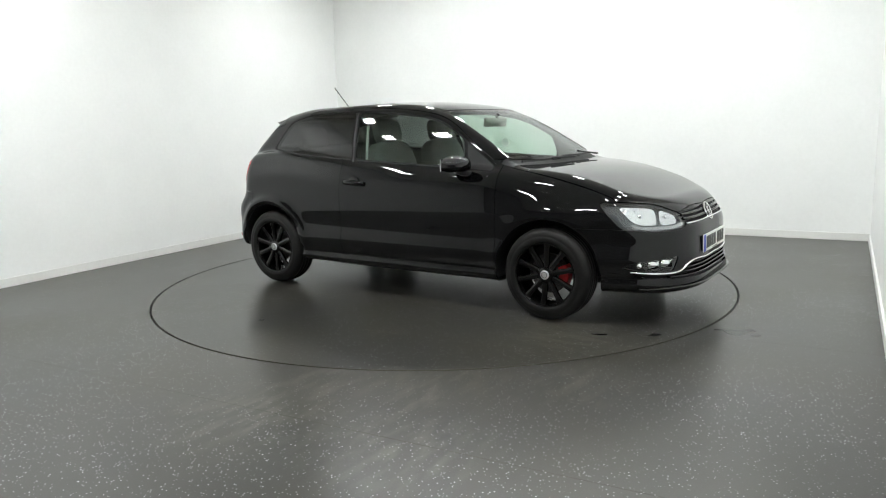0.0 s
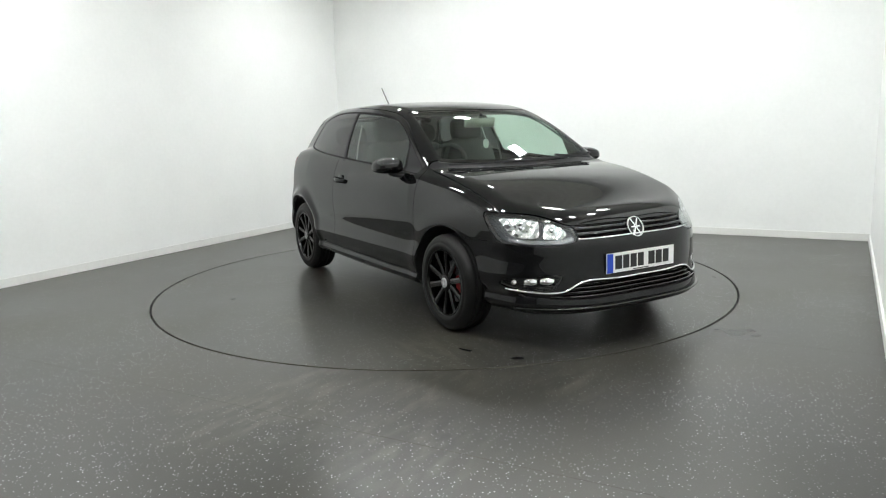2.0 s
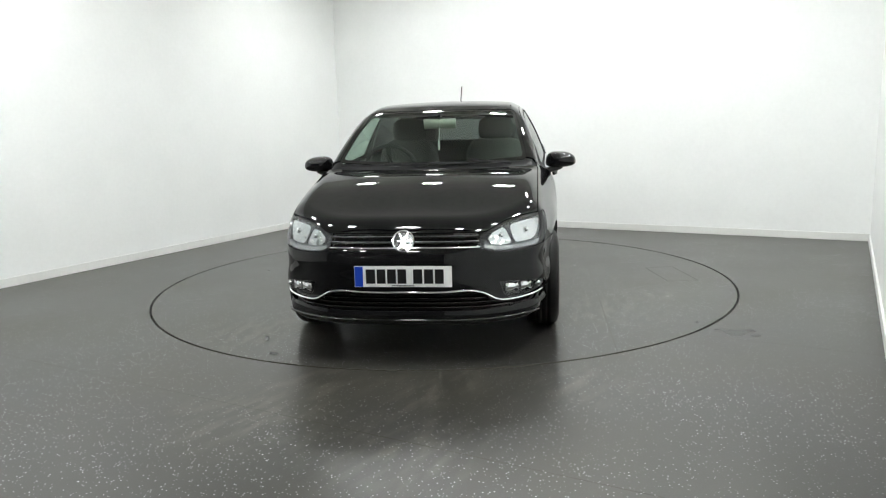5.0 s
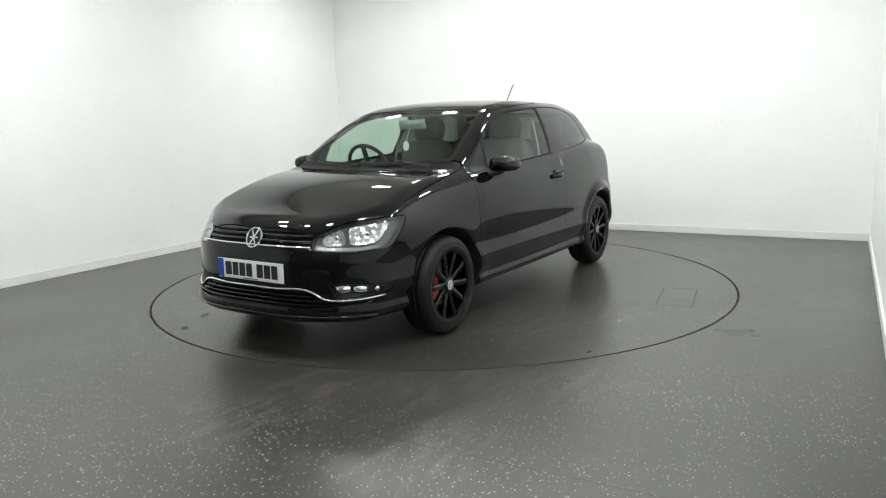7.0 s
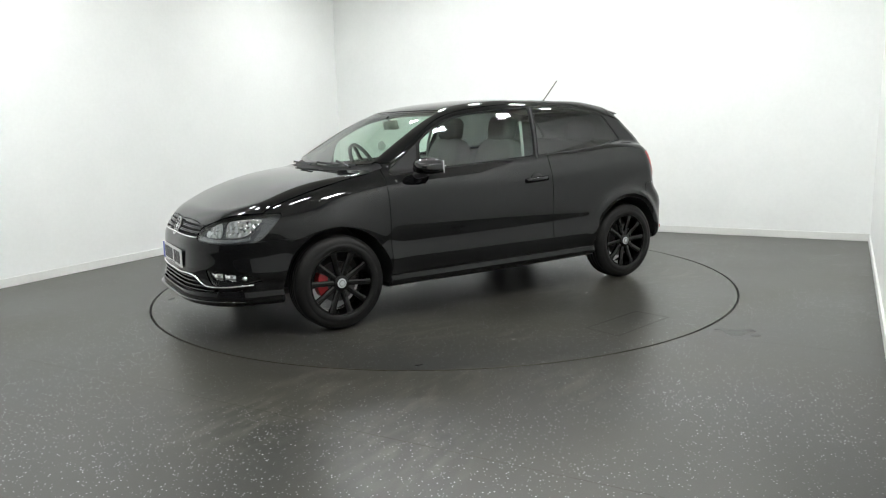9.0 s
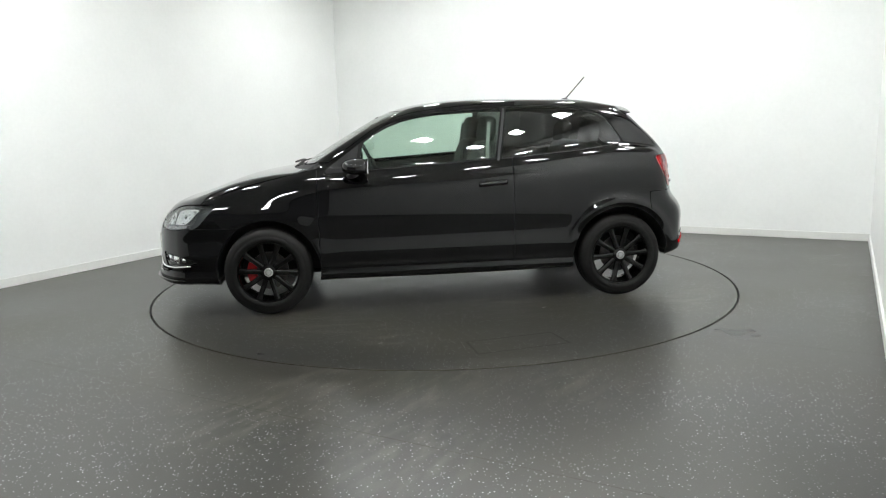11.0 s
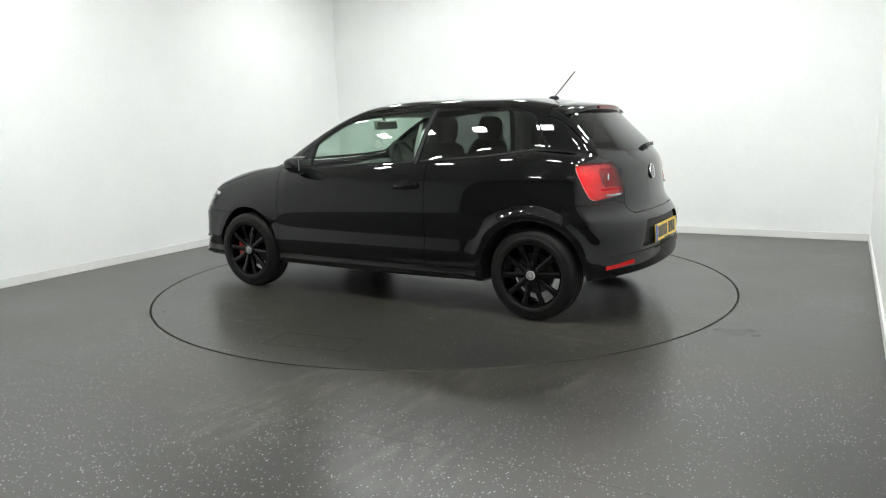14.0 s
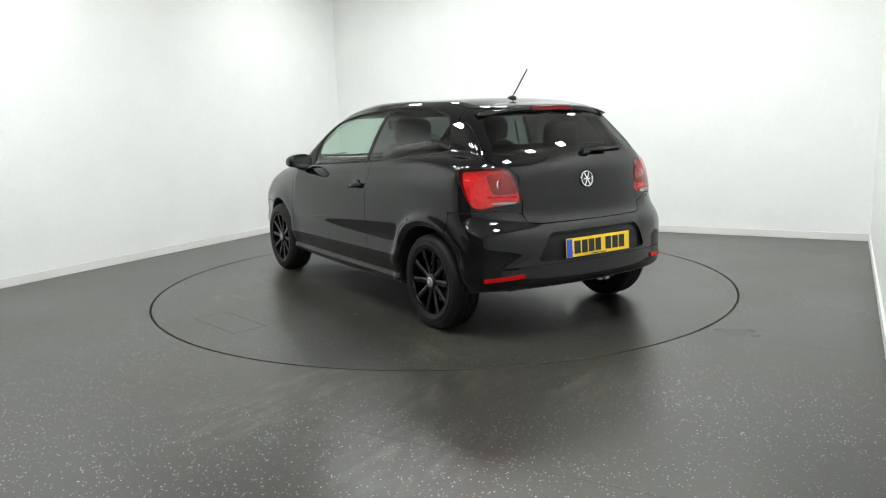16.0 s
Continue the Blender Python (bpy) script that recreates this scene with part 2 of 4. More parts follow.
# ---- the car's outer surface as one smooth field (x forward, y left, z up; metres) ----
def curve(*pairs):
    """Natural cubic spline through (x, value) pairs, straight beyond the ends."""
    xs = np.array([p[0] for p in pairs], float)
    ys = np.array([p[1] for p in pairs], float)
    order = np.argsort(xs)
    xs, ys = xs[order], ys[order]
    n, h = len(xs), np.diff(xs)
    a, b = np.zeros((n, n)), np.zeros(n)
    a[0, 0] = a[-1, -1] = 1
    for i in range(1, n - 1):
        a[i, i - 1], a[i, i], a[i, i + 1] = h[i - 1], 2 * (h[i - 1] + h[i]), h[i]
        b[i] = 6 * ((ys[i + 1] - ys[i]) / h[i] - (ys[i] - ys[i - 1]) / h[i - 1])
    m = np.linalg.solve(a, b)
    s0 = (ys[1] - ys[0]) / h[0] - h[0] * m[1] / 6
    s1 = (ys[-1] - ys[-2]) / h[-1] + h[-1] * m[-2] / 6

    def value(x):
        x = np.asarray(x, float)
        i = np.clip(np.searchsorted(xs, x) - 1, 0, n - 2)
        t0, t1 = xs[i + 1] - x, x - xs[i]
        v = (m[i] * t0 ** 3 + m[i + 1] * t1 ** 3) / (6 * h[i]) + (ys[i] / h[i] - m[i] * h[i] / 6) * t0 + (ys[i + 1] / h[i] - m[i + 1] * h[i] / 6) * t1
        return np.where(x < xs[0], ys[0] + s0 * (x - xs[0]), np.where(x > xs[-1], ys[-1] + s1 * (x - xs[-1]), v))
    return value


def smax(a, b, k):
    h = np.maximum(k - np.abs(a - b), 0) / k
    return np.maximum(a, b) + h * h * k / 4


def smin(a, b, k):
    return -smax(-a, -b, k)


AXLE, HUB_Z, ARCH_R = 1.235, 0.298, 0.352
FRONT_PLAN, REAR_DEEP, HOOD_CROWN, ROOF_CROWN = (0.011, 1.261), 0.267, 0.036, (0.066, 0.054)
FRONT_TUCK, FRONT_SQUARE = 0.507, -1.333
SCREEN = (0.58, 0.172, 1.566, 0.094)
plan_w = curve((-1.95, 0.754), (-1.5, 0.803), (-1.1, 0.829), (-0.5, 0.838), (0.2, 0.839), (0.9, 0.829), (1.3, 0.802), (1.6, 0.769), (2, 0.707))
side_z = curve((0.15, -0.085), (0.215, -0.052), (0.25, -0.021), (0.275, -0.019), (0.30, -0.027), (0.34, -0.012), (0.385, 0.001), (0.42, 0.003), (0.46, -0.003), (0.50, -0.0085), (0.56, -0.005), (0.62, 0.000), (0.68, 0.001), (0.75, -0.003), (0.81, -0.009), (0.85, -0.0165), (0.875, -0.024), (0.90, -0.034), (0.94, -0.050), (0.98, -0.066), (1.1, -0.113))
upper_y = curve((0.85, 0.785), (0.96, 0.756), (1.1, 0.708), (1.25, 0.638), (1.36, 0.574), (1.45, 0.516))
upper_x = curve((-1.8, -0.118), (-1.4, -0.060), (-1, -0.015), (-0.5, 0.014), (0.2, -0.002), (0.7, -0.033), (1.1, -0.064))
front_x = curve((0.15, 2.036), (0.21, 2.070), (0.26, 2.079), (0.33, 2.064), (0.42, 2.056), (0.52, 2.050), (0.6, 2.037), (0.66, 1.999), (0.72, 1.961), (0.78, 1.917), (0.9, 1.800))
rear_x = curve((0.22, -1.822), (0.3, -1.870), (0.4, -1.877), (0.5, -1.874), (0.58, -1.871), (0.645, -1.843), (0.7, -1.800), (0.8, -1.774), (0.9, -1.758), (0.97, -1.738), (1.04, -1.707), (1.12, -1.643), (1.2, -1.561), (1.3, -1.464), (1.42, -1.346))
rear_plan = curve((0.3, 0.193), (0.7, 0.176), (1, 0.195), (1.35, 0.264))
hood_z = curve((2.05, 0.707), (1.95, 0.748), (1.85, 0.773), (1.7, 0.820), (1.46, 0.902), (1.22, 0.952), (1.05, 0.970), (0.6, 0.969), (0.18, 0.973), (-0.37, 1.008), (-0.76, 1.051), (-1.26, 1.075), (-1.7, 1.019))
roof_z = curve((0.6, 1.321), (0.3, 1.381), (0.05, 1.416), (-0.2, 1.433), (-0.4, 1.433), (-0.6, 1.430), (-0.85, 1.423), (-1.05, 1.414), (-1.25, 1.381), (-1.5, 1.336))
floor_z = curve((2.1, 0.204), (1.8, 0.206), (1.4, 0.204), (0.95, 0.215), (0, 0.213), (-0.95, 0.227), (-1.4, 0.255), (-1.65, 0.291), (-1.95, 0.308))


def car_field(p):
    x, y, z = p[..., 0], np.abs(p[..., 1]), p[..., 2]
    y2 = y * y
    rf, rr = np.hypot(x - AXLE, z - HUB_Z), np.hypot(x + AXLE, z - HUB_Z)
    flare = 0.011 * np.exp(-((rf - 0.36) / 0.080) ** 2) + (0.014 + 0.017 * np.clip((z - HUB_Z - 0.12) / 0.22, 0, 1)) * np.exp(-((rr - 0.385) / 0.041) ** 2)
    # the shoulder crease climbs towards the tail
    rise = 0.055 * np.clip((-0.2 - x) / 0.9, 0, 1) * np.clip((z - 0.68) / 0.15, 0, 1)
    side = y - plan_w(x) - side_z(z - rise) - flare + FRONT_TUCK * np.clip((x - 0.8) / 0.7, 0, 1.3) * np.sqrt(np.maximum(z - 0.66, 0) ** 2 + 0.0100) - FRONT_TUCK * 0.085 * np.clip((x - 0.8) / 0.7, 0, 1.3)
    front = (x - front_x(z) + FRONT_PLAN[0] * y2 + FRONT_PLAN[1] * y2 * y2 + FRONT_SQUARE * y2 ** 4) * 0.86
    rear = (rear_x(z) + rear_plan(z) * y2 + REAR_DEEP * y2 * y2 - x) * 0.86
    top = (z - hood_z(x) + HOOD_CROWN * y2 * np.clip((x - 0.2) / 0.9, 0, 1)) * 0.95
    low = smax(smax(side, top, 0.07), np.maximum(front, rear), 0.06)
    up = (y - upper_y(z) - upper_x(x)) * 0.92
    screen = (z + SCREEN[0] * (x + SCREEN[1] * y2) - SCREEN[2] + SCREEN[3] * ((x - 0.7) ** 2 - 0.16)) * 0.85
    roof = z - roof_z(x) + ROOF_CROWN[0] * y2 + ROOF_CROWN[1] * y2 * y2
    gh = smax(smax(up, roof, 0.08), np.maximum(screen, rear), 0.06)
    gh = gh + 4 * np.maximum(0.97 - z, 0) ** 2
    f = smin(low, gh, 0.035)
    return smax(f, floor_z(x) - z, 0.03)


def car_grad(p, e=0.002):
    g = np.stack([car_field(p + d) - car_field(p - d) for d in np.eye(3) * e], -1) / (2 * e)
    return g


def settle(v, rounds=5):
    """Moves points onto the surface of the field."""
    for _ in range(rounds):
        g = car_grad(v)
        v = v - (np.clip(car_field(v), -0.02, 0.02) / np.maximum((g * g).sum(-1), 0.2))[:, None] * g
    return v


def car_skin(step=0.018):
    """Vertices and triangles of the whole surface."""
    ax = [np.arange(-2.02, 2.16, step), (np.arange(-52, 52) + 0.5) * step, np.arange(0.12, 1.52, step)]
    grid = np.stack(np.meshgrid(*ax, indexing="ij"), -1)
    f = car_field(grid)
    s = f < 0
    count, total = np.zeros([n - 1 for n in f.shape]), np.zeros([n - 1 for n in f.shape] + [3])
    corners = [(i, j, k) for i in (0, 1) for j in (0, 1) for k in (0, 1)]

    def cor(a, c):
        return a[tuple(slice(o, a.shape[n] - 1 + o) for n, o in enumerate(c))]
    for c in corners:
        for axis in range(3):
            if c[axis] == 0:
                d = tuple(1 if n == axis else o for n, o in enumerate(c))
                fa, fb = cor(f, c), cor(f, d)
                hit = (fa < 0) != (fb < 0)
                w = np.where(hit, fa / np.where(hit, fa - fb, 1), 0)
                pt = cor(grid, c) * (1 - w)[..., None] + cor(grid, d) * w[..., None]
                total += pt * hit[..., None]
                count += hit
    live = count > 0
    index = -np.ones(live.shape, int)
    index[live] = np.arange(live.sum())
    verts = settle(total[live] / count[live][:, None])
    quads = []
    for axis in range(3):
        a, b = [n for n in range(3) if n != axis]
        lo = tuple(slice(0, -1) if n == axis else slice(1, -1) for n in range(3))
        hi = tuple(slice(1, None) if n == axis else slice(1, -1) for n in range(3))
        i, j, k = np.nonzero(s[lo] != s[hi])
        inside = s[lo][i, j, k]
        base = np.stack([i, j, k], 1)
        for n in (a, b):
            base[:, n] += 1
        ring = []
        for da, db in ((1, 1), (0, 1), (0, 0), (1, 0)):
            q = base.copy()
            q[:, a] -= da
            q[:, b] -= db
            ring.append(index[q[:, 0], q[:, 1], q[:, 2]])
        ring = np.stack(ring, 1)
        flip = inside if axis != 1 else ~inside
        ring[~flip] = ring[~flip][:, ::-1]
        quads.append(ring)
    q = np.concatenate(quads)
    return verts, np.concatenate([q[:, [0, 1, 2]], q[:, [0, 2, 3]]])


# ---- car materials ----
paint = plain("black_paint", (0.0042, 0.0042, 0.0046), 0.35, coat=1.0, spec=0.0, grain=0.10, scale=9)
paint.node_tree.nodes["Principled BSDF"].inputs["Coat IOR"].default_value = 1.44
under_black = plain("underbody_black", (0.010, 0.010, 0.010), 0.8, grain=0.3, scale=30, bump=0.3)
trim_black = plain("black_plastic", (0.012, 0.012, 0.013), 0.55, grain=0.15, scale=90, bump=0.15, spec=0.25)
gloss_black = plain("gloss_black", (0.004, 0.004, 0.004), 0.08)
rubber = plain("tyre_rubber", (0.009, 0.0087, 0.0085), 0.66, grain=0.25, scale=70, bump=0.3, spec=0.22)
alloy_black = plain("black_alloy", (0.002, 0.002, 0.002), 0.25, coat=0.15, spec=0.3, grain=0.1, scale=40)
disc_steel = plain("brake_steel", (0.10, 0.097, 0.094), 0.42, metal=1.0, grain=0.25, scale=120)
caliper_red = plain("caliper_red", (0.42, 0.008, 0.012), 0.35, coat=0.4, grain=0.1, scale=60)
chrome = plain("chrome", (0.82, 0.83, 0.84), 0.08, metal=1.0)
lamp_silver, nt, b = node_material("lamp_reflector")
b.inputs["Base Color"].default_value = (0.66, 0.67, 0.68, 1)
b.inputs["Metallic"].default_value = 1.0
b.inputs["Roughness"].default_value = 0.16
fv = nt.nodes.new("ShaderNodeTexVoronoi")
fv.inputs["Scale"].default_value = 32
ft = nt.nodes.new("ShaderNodeTexCoord")
nt.links.new(ft.outputs["Object"], fv.inputs["Vector"])
fb = nt.nodes.new("ShaderNodeBump")
fb.inputs["Strength"].default_value, fb.inputs["Distance"].default_value = 1.0, 0.008
nt.links.new(fv.outputs["Distance"], fb.inputs["Height"])
nt.links.new(fb.outputs[0], b.inputs["Normal"])
tail_silver = plain("tail_bowl", (0.88, 0.88, 0.88), 0.30, metal=0.35, grain=0.25, scale=45, bump=0.5)
lamp_white = plain("lamp_light_guide", (0.42, 0.43, 0.44), 0.22, metal=0.6)
lamp_grey = plain("lamp_bezel", (0.09, 0.094, 0.10), 0.3, grain=0.15, scale=60)
seal_grey = plain("window_seal", (0.008, 0.008, 0.008), 0.65, spec=0.12, grain=0.1, scale=60)
cloth_dark = plain("seat_cloth", (0.055, 0.055, 0.053), 0.9, grain=0.25, scale=60, bump=0.06)
cabin_grey = plain("cabin_plastic", (0.075, 0.075, 0.072), 0.65, grain=0.15, scale=40, bump=0.04)
liner_grey = plain("headlining", (0.34, 0.34, 0.31), 0.9, grain=0.1, scale=30)
plate_white = plain("plate_white", (0.93, 0.93, 0.91), 0.3, grain=0.03, scale=40)
plate_yellow = plain("plate_yellow", (0.90, 0.60, 0.015), 0.3, grain=0.03, scale=40)
plate_blue = plain("plate_blue", (0.01, 0.06, 0.50), 0.3)
plate_ink = plain("plate_ink", (0.008, 0.008, 0.008), 0.35)
hub_silver = plain("hub_silver", (0.62, 0.63, 0.64), 0.25, metal=0.5)
mirror_grey = plain("mirror_grey", (0.30, 0.29, 0.26), 0.5, grain=0.08, scale=60)
pillar_grey = plain("pillar_trim_grey", (0.05, 0.05, 0.052), 0.6, grain=0.1, scale=60, spec=0.2)
# pale tone that imitates the bright reflection on the door pillar's edge
glint_grey = plain("pillar_glint_grey", (0.30, 0.30, 0.29), 0.8, grain=0.15, scale=200)
paper_white = plain("paper_white", (0.78, 0.80, 0.78), 0.6, grain=0.05, scale=50)


def pane(name, tint, gloss=0.006):
    """Thin tinted glass: light passes straight through, with a mirror reflection that grows at flat angles."""
    m, nt, b = node_material(name)
    nt.nodes.remove(b)
    out = nt.nodes["Material Output"]
    tr = nt.nodes.new("ShaderNodeBsdfTransparent")
    tr.inputs[0].default_value = (*tint, 1)
    gl = nt.nodes.new("ShaderNodeBsdfGlossy")
    gl.inputs["Roughness"].default_value = gloss
    lw = nt.nodes.new("ShaderNodeLayerWeight")
    lw.inputs["Blend"].default_value = 0.5
    pw = nt.nodes.new("ShaderNodeMath")
    pw.operation = "POWER"
    pw.inputs[1].default_value = 5.0
    nt.links.new(lw.outputs["Facing"], pw.inputs[0])
    fr = nt.nodes.new("ShaderNodeMath")
    fr.operation = "MULTIPLY_ADD"
    fr.inputs[1].default_value, fr.inputs[2].default_value = 0.90, 0.078
    nt.links.new(pw.outputs[0], fr.inputs[0])
    mx = nt.nodes.new("ShaderNodeMixShader")
    nt.links.new(fr.outputs[0], mx.inputs[0])
    nt.links.new(tr.outputs[0], mx.inputs[1])
    nt.links.new(gl.outputs[0], mx.inputs[2])
    nt.links.new(mx.outputs[0], out.inputs["Surface"])
    return m


clear_glass = pane("green_tinted_glass", (0.74, 0.87, 0.79))
privacy_glass = pane("dark_privacy_glass", (0.115, 0.122, 0.12))
lens_clear = pane("lamp_lens", (0.93, 0.95, 0.95))

red_lens, nt, b = node_material("red_lens")
b.inputs["Base Color"].default_value = (0.46, 0.004, 0.005, 1)
b.inputs["Roughness"].default_value = 0.10
b.inputs["Specular IOR Level"].default_value = 0.35
b.inputs["Subsurface Weight"].default_value = 0.0
rn = nt.nodes.new("ShaderNodeTexVoronoi")
rn.inputs["Scale"].default_value = 70
rt = nt.nodes.new("ShaderNodeTexCoord")
nt.links.new(rt.outputs["Object"], rn.inputs["Vector"])
rb = nt.nodes.new("ShaderNodeBump")
rb.inputs["Strength"].default_value, rb.inputs["Distance"].default_value = 0.15, 0.002
nt.links.new(rn.outputs["Distance"], rb.inputs["Height"])
nt.links.new(rb.outputs[0], b.inputs["Normal"])


red_glass = pane("red_lamp_glass", (0.90, 0.035, 0.040))
deep_glass = pane("deep_red_lamp_glass", (0.50, 0.08, 0.09))
dark_red = plain("dark_red_lens", (0.15, 0.003, 0.004), 0.12, spec=0.4, grain=0.2, scale=40)
bright_line_metal = plain("silver_line", (0.45, 0.45, 0.45), 0.3, metal=1.0)

# ---- the car's panels: one surface parted along its shut lines ----
class Skin:
    """The car's surface as triangles, each with the name of the panel it belongs to."""

    def __init__(self):
        self.v, self.t = car_skin()
        self.name = np.full(len(self.t), "body_side", dtype=object)

    def split(self, f, chosen):
        """Parts the chosen triangles along f = 0."""
        fv = f(self.v[:, 0], np.abs(self.v[:, 1]), self.v[:, 2])
        neg = fv < 0
        tn = neg[self.t].sum(1)
        cut = chosen & (tn > 0) & (tn < 3)
        if not cut.any():
            return fv
        t = self.t[cut].copy()
        names = self.name[cut]
        # turn each triangle so that its lone corner comes first
        lone_neg = (neg[t].sum(1) == 1)
        lone = np.argmax(neg[t] == lone_neg[:, None], axis=1)
        t = np.stack([t[np.arange(len(t)), (lone + k) % 3] for k in range(3)], 1)
        n = len(self.v)
        ends = np.concatenate([t[:, [0, 1]], t[:, [0, 2]]])
        lo, hi = ends.min(1), ends.max(1)
        key, back = np.unique(lo * n + hi, return_inverse=True)
        a, b_ = key // n, key % n
        w = np.clip(fv[a] / (fv[a] - fv[b_]), 0.001, 0.999)[:, None]
        extra = settle(self.v[a] * (1 - w) + self.v[b_] * w, 2)
        self.v = np.concatenate([self.v, extra])
        p, q = n + back[:len(t)], n + back[len(t):]
        made = np.concatenate([np.stack([t[:, 0], p, q], 1), np.stack([p, t[:, 1], t[:, 2]], 1), np.stack([p, t[:, 2], q], 1)])
        self.t = np.concatenate([self.t[~cut], made])
        self.name = np.concatenate([self.name[~cut], names, names, names])
        return np.concatenate([fv, np.zeros(len(extra))])

    def carve(self, label, f, source=("body_side",), gap=0.0025):
        """Gives the part of the source panels where f < 0 a name of its own, with an open joint round it."""
        levels = (-gap, gap) if gap else (0.0,)
        for lv in levels:
            self.split(lambda x, y, z: f(x, y, z) - lv, np.isin(self.name, source))
        c = self.v[self.t].mean(1)
        fc = f(c[:, 0], np.abs(c[:, 1]), c[:, 2])
        here = np.isin(self.name, source)
        self.name[here & (fc < (-gap if gap else 0))] = label
        if gap:
            self.name[here & (np.abs(fc) <= gap)] = "joint"


def most(*fs):
    """Intersection of regions with softly rounded corners."""
    r = fs[0]
    for g in fs[1:]:
        r = smax(r, g, 0.03)
    return r


hood_front = curve((0, 0.700), (0.36, 0.694), (0.43, 0.690), (0.51, 0.728), (0.62, 0.755), (0.72, 0.764), (0.85, 0.77))
lamp_low = curve((0.38, 0.628), (0.44, 0.600), (0.54, 0.587), (0.65, 0.588), (0.75, 0.606), (0.85, 0.62))
chrome_z = curve((0, 0.386), (0.25, 0.388), (0.38, 0.388), (0.43, 0.372), (0.48, 0.342), (0.54, 0.329), (0.64, 0.332), (0.73, 0.346))
pane_low = curve((0.95, 0.930), (0.64, 0.950), (0.24, 0.972), (-0.30, 1.002), (-0.46, 1.012), (-0.99, 1.052), (-1.25, 1.082), (-1.4, 1.098))
pane_top = curve((0.86, 0.948), (0.617, 1.118), (0.379, 1.262), (0.107, 1.328), (-0.15, 1.352), (-0.42, 1.366), (-0.65, 1.370), (-0.965, 1.352), (-1.10, 1.322), (-1.25, 1.28))
screen_foot = lambda y: 1.075 - 0.26 * y * y
screen_side = lambda x: 0.648 - 0.165 * (0.965 - x)
tail_out = lambda z: -1.503 - (0.985 - z) * 0.475
tail_in = curve((0.70, 0.468), (0.79, 0.468), (0.89, 0.480), (0.99, 0.520), (1.1, 0.56))

skin = Skin()
for s in (1, -1):
    skin.carve("opening", lambda x, y, z: np.maximum(np.hypot(x - s * AXLE, z - HUB_Z) - ARCH_R, 0.47 - y), gap=0)
n_tri = np.cross(skin.v[skin.t[:, 1]] - skin.v[skin.t[:, 0]], skin.v[skin.t[:, 2]] - skin.v[skin.t[:, 0]])
n_tri /= np.maximum(np.linalg.norm(n_tri, axis=1), 1e-12)[:, None]
skin.name[(n_tri[:, 2] < -0.8) & (skin.v[skin.t].mean(1)[:, 2] < 0.36) & (skin.name == "body_side")] = "underbody"
skin.carve("head_lamp", lambda x, y, z: most(z - hood_front(y) + 0.004, lamp_low(y) - z, (1.560 + (0.757 - z) * 0.95 - x) * 0.75, 0.402 - y), gap=0.002)
skin.carve("lamp_strip", lambda x, y, z: np.maximum(np.maximum(z - lamp_low(y) - 0.030, lamp_low(y) + 0.010 - z), np.maximum(0.43 - y, y - 0.715)), ("head_lamp",), gap=0)
skin.carve("lamp_main", lambda x, y, z: most(0.572 - (z - 0.68) * 0.35 - y, y - 0.712 - (z - 0.68) * 0.25, z - hood_front(y) + 0.024, lamp_low(y) + 0.042 - z), ("head_lamp",), gap=0)
skin.carve("lamp_dip", lambda x, y, z: most(0.452 - (z - 0.65) * 0.3 - y, y - 0.560 + (z - 0.66) * 0.5, z - hood_front(y) + 0.022, lamp_low(y) + 0.038 - z), ("head_lamp",), gap=0)
skin.carve("tail_lamp", lambda x, y, z: most((x - tail_out(z)) * 0.9, tail_in(z) - y, z - 0.998, 0.768 + 0.03 * np.clip((0.7 - y) / 0.2, 0, 1) - z), gap=0.002)
skin.carve("tail_inner", lambda x, y, z: most(y - 0.640 - (z - 0.9) * 0.2, tail_in(z) + 0.014 - y, z - 0.968, 0.848 - z), ("tail_lamp",), gap=0)
skin.carve("grille_upper", lambda x, y, z: np.maximum(np.maximum(z - 0.692, 0.618 - z), np.maximum(y - 0.396 - (0.66 - z) * 0.1, 1.7 - x)), gap=0)
skin.carve("grille_lower", lambda x, y, z: most(z - chrome_z(y) + 0.006, 0.288 + 0.05 * np.clip(y - 0.38, 0, 1) - z, y - 0.70, 1.6 - x), gap=0)
skin.carve("fog_pocket", lambda x, y, z: most(z - 0.432 + 0.12 * (y - 0.5), chrome_z(y) + 0.008 - z, 0.492 + (0.43 - z) * 0.5 - y, y - 0.745, 1.6 - x), gap=0)
skin.carve("bonnet", lambda x, y, z: np.maximum(np.maximum(hood_front(y) - z, (y - 0.705) * 0.8), np.maximum(x - 2.2, screen_foot(y) - x)), gap=0.0025)
skin.carve("windscreen", lambda x, y, z: most((x - screen_foot(y) + 0.075) * 0.6, y - screen_side(x), (0.345 - 0.20 * y * y - x) * 0.9), gap=0)
skin.carve("screen_border", lambda x, y, z: -most((x - screen_foot(y) + 0.105) * 0.6, y - screen_side(x) + 0.022, (0.375 - 0.20 * y * y - x) * 0.9), ("windscreen",), gap=0)
skin.carve("cowl", lambda x, y, z: np.maximum(np.maximum(x - screen_foot(y), (screen_foot(y) - 0.09 - x)), np.maximum(y - 0.70, 0.90 - z)), gap=0)
side_pane = lambda x, y, z: most(z - pane_top(x), pane_low(x) - z, (-1.30 + (z - 1.10) * 0.62 - x) * 0.85, x - 0.84)
skin.carve("window_strip", lambda x, y, z: np.maximum(side_pane(x, y, z), 0.4 - y), gap=0)
b_line = lambda x, z: x + 0.365 + (z - 1.0) * 0.21
skin.carve("door_pane", lambda x, y, z: most(side_pane(x, y, z) + 0.012, -b_line(x, z) + 0.022, x - 0.60 + (z - 0.95) * 0.2), ("window_strip",), gap=0)
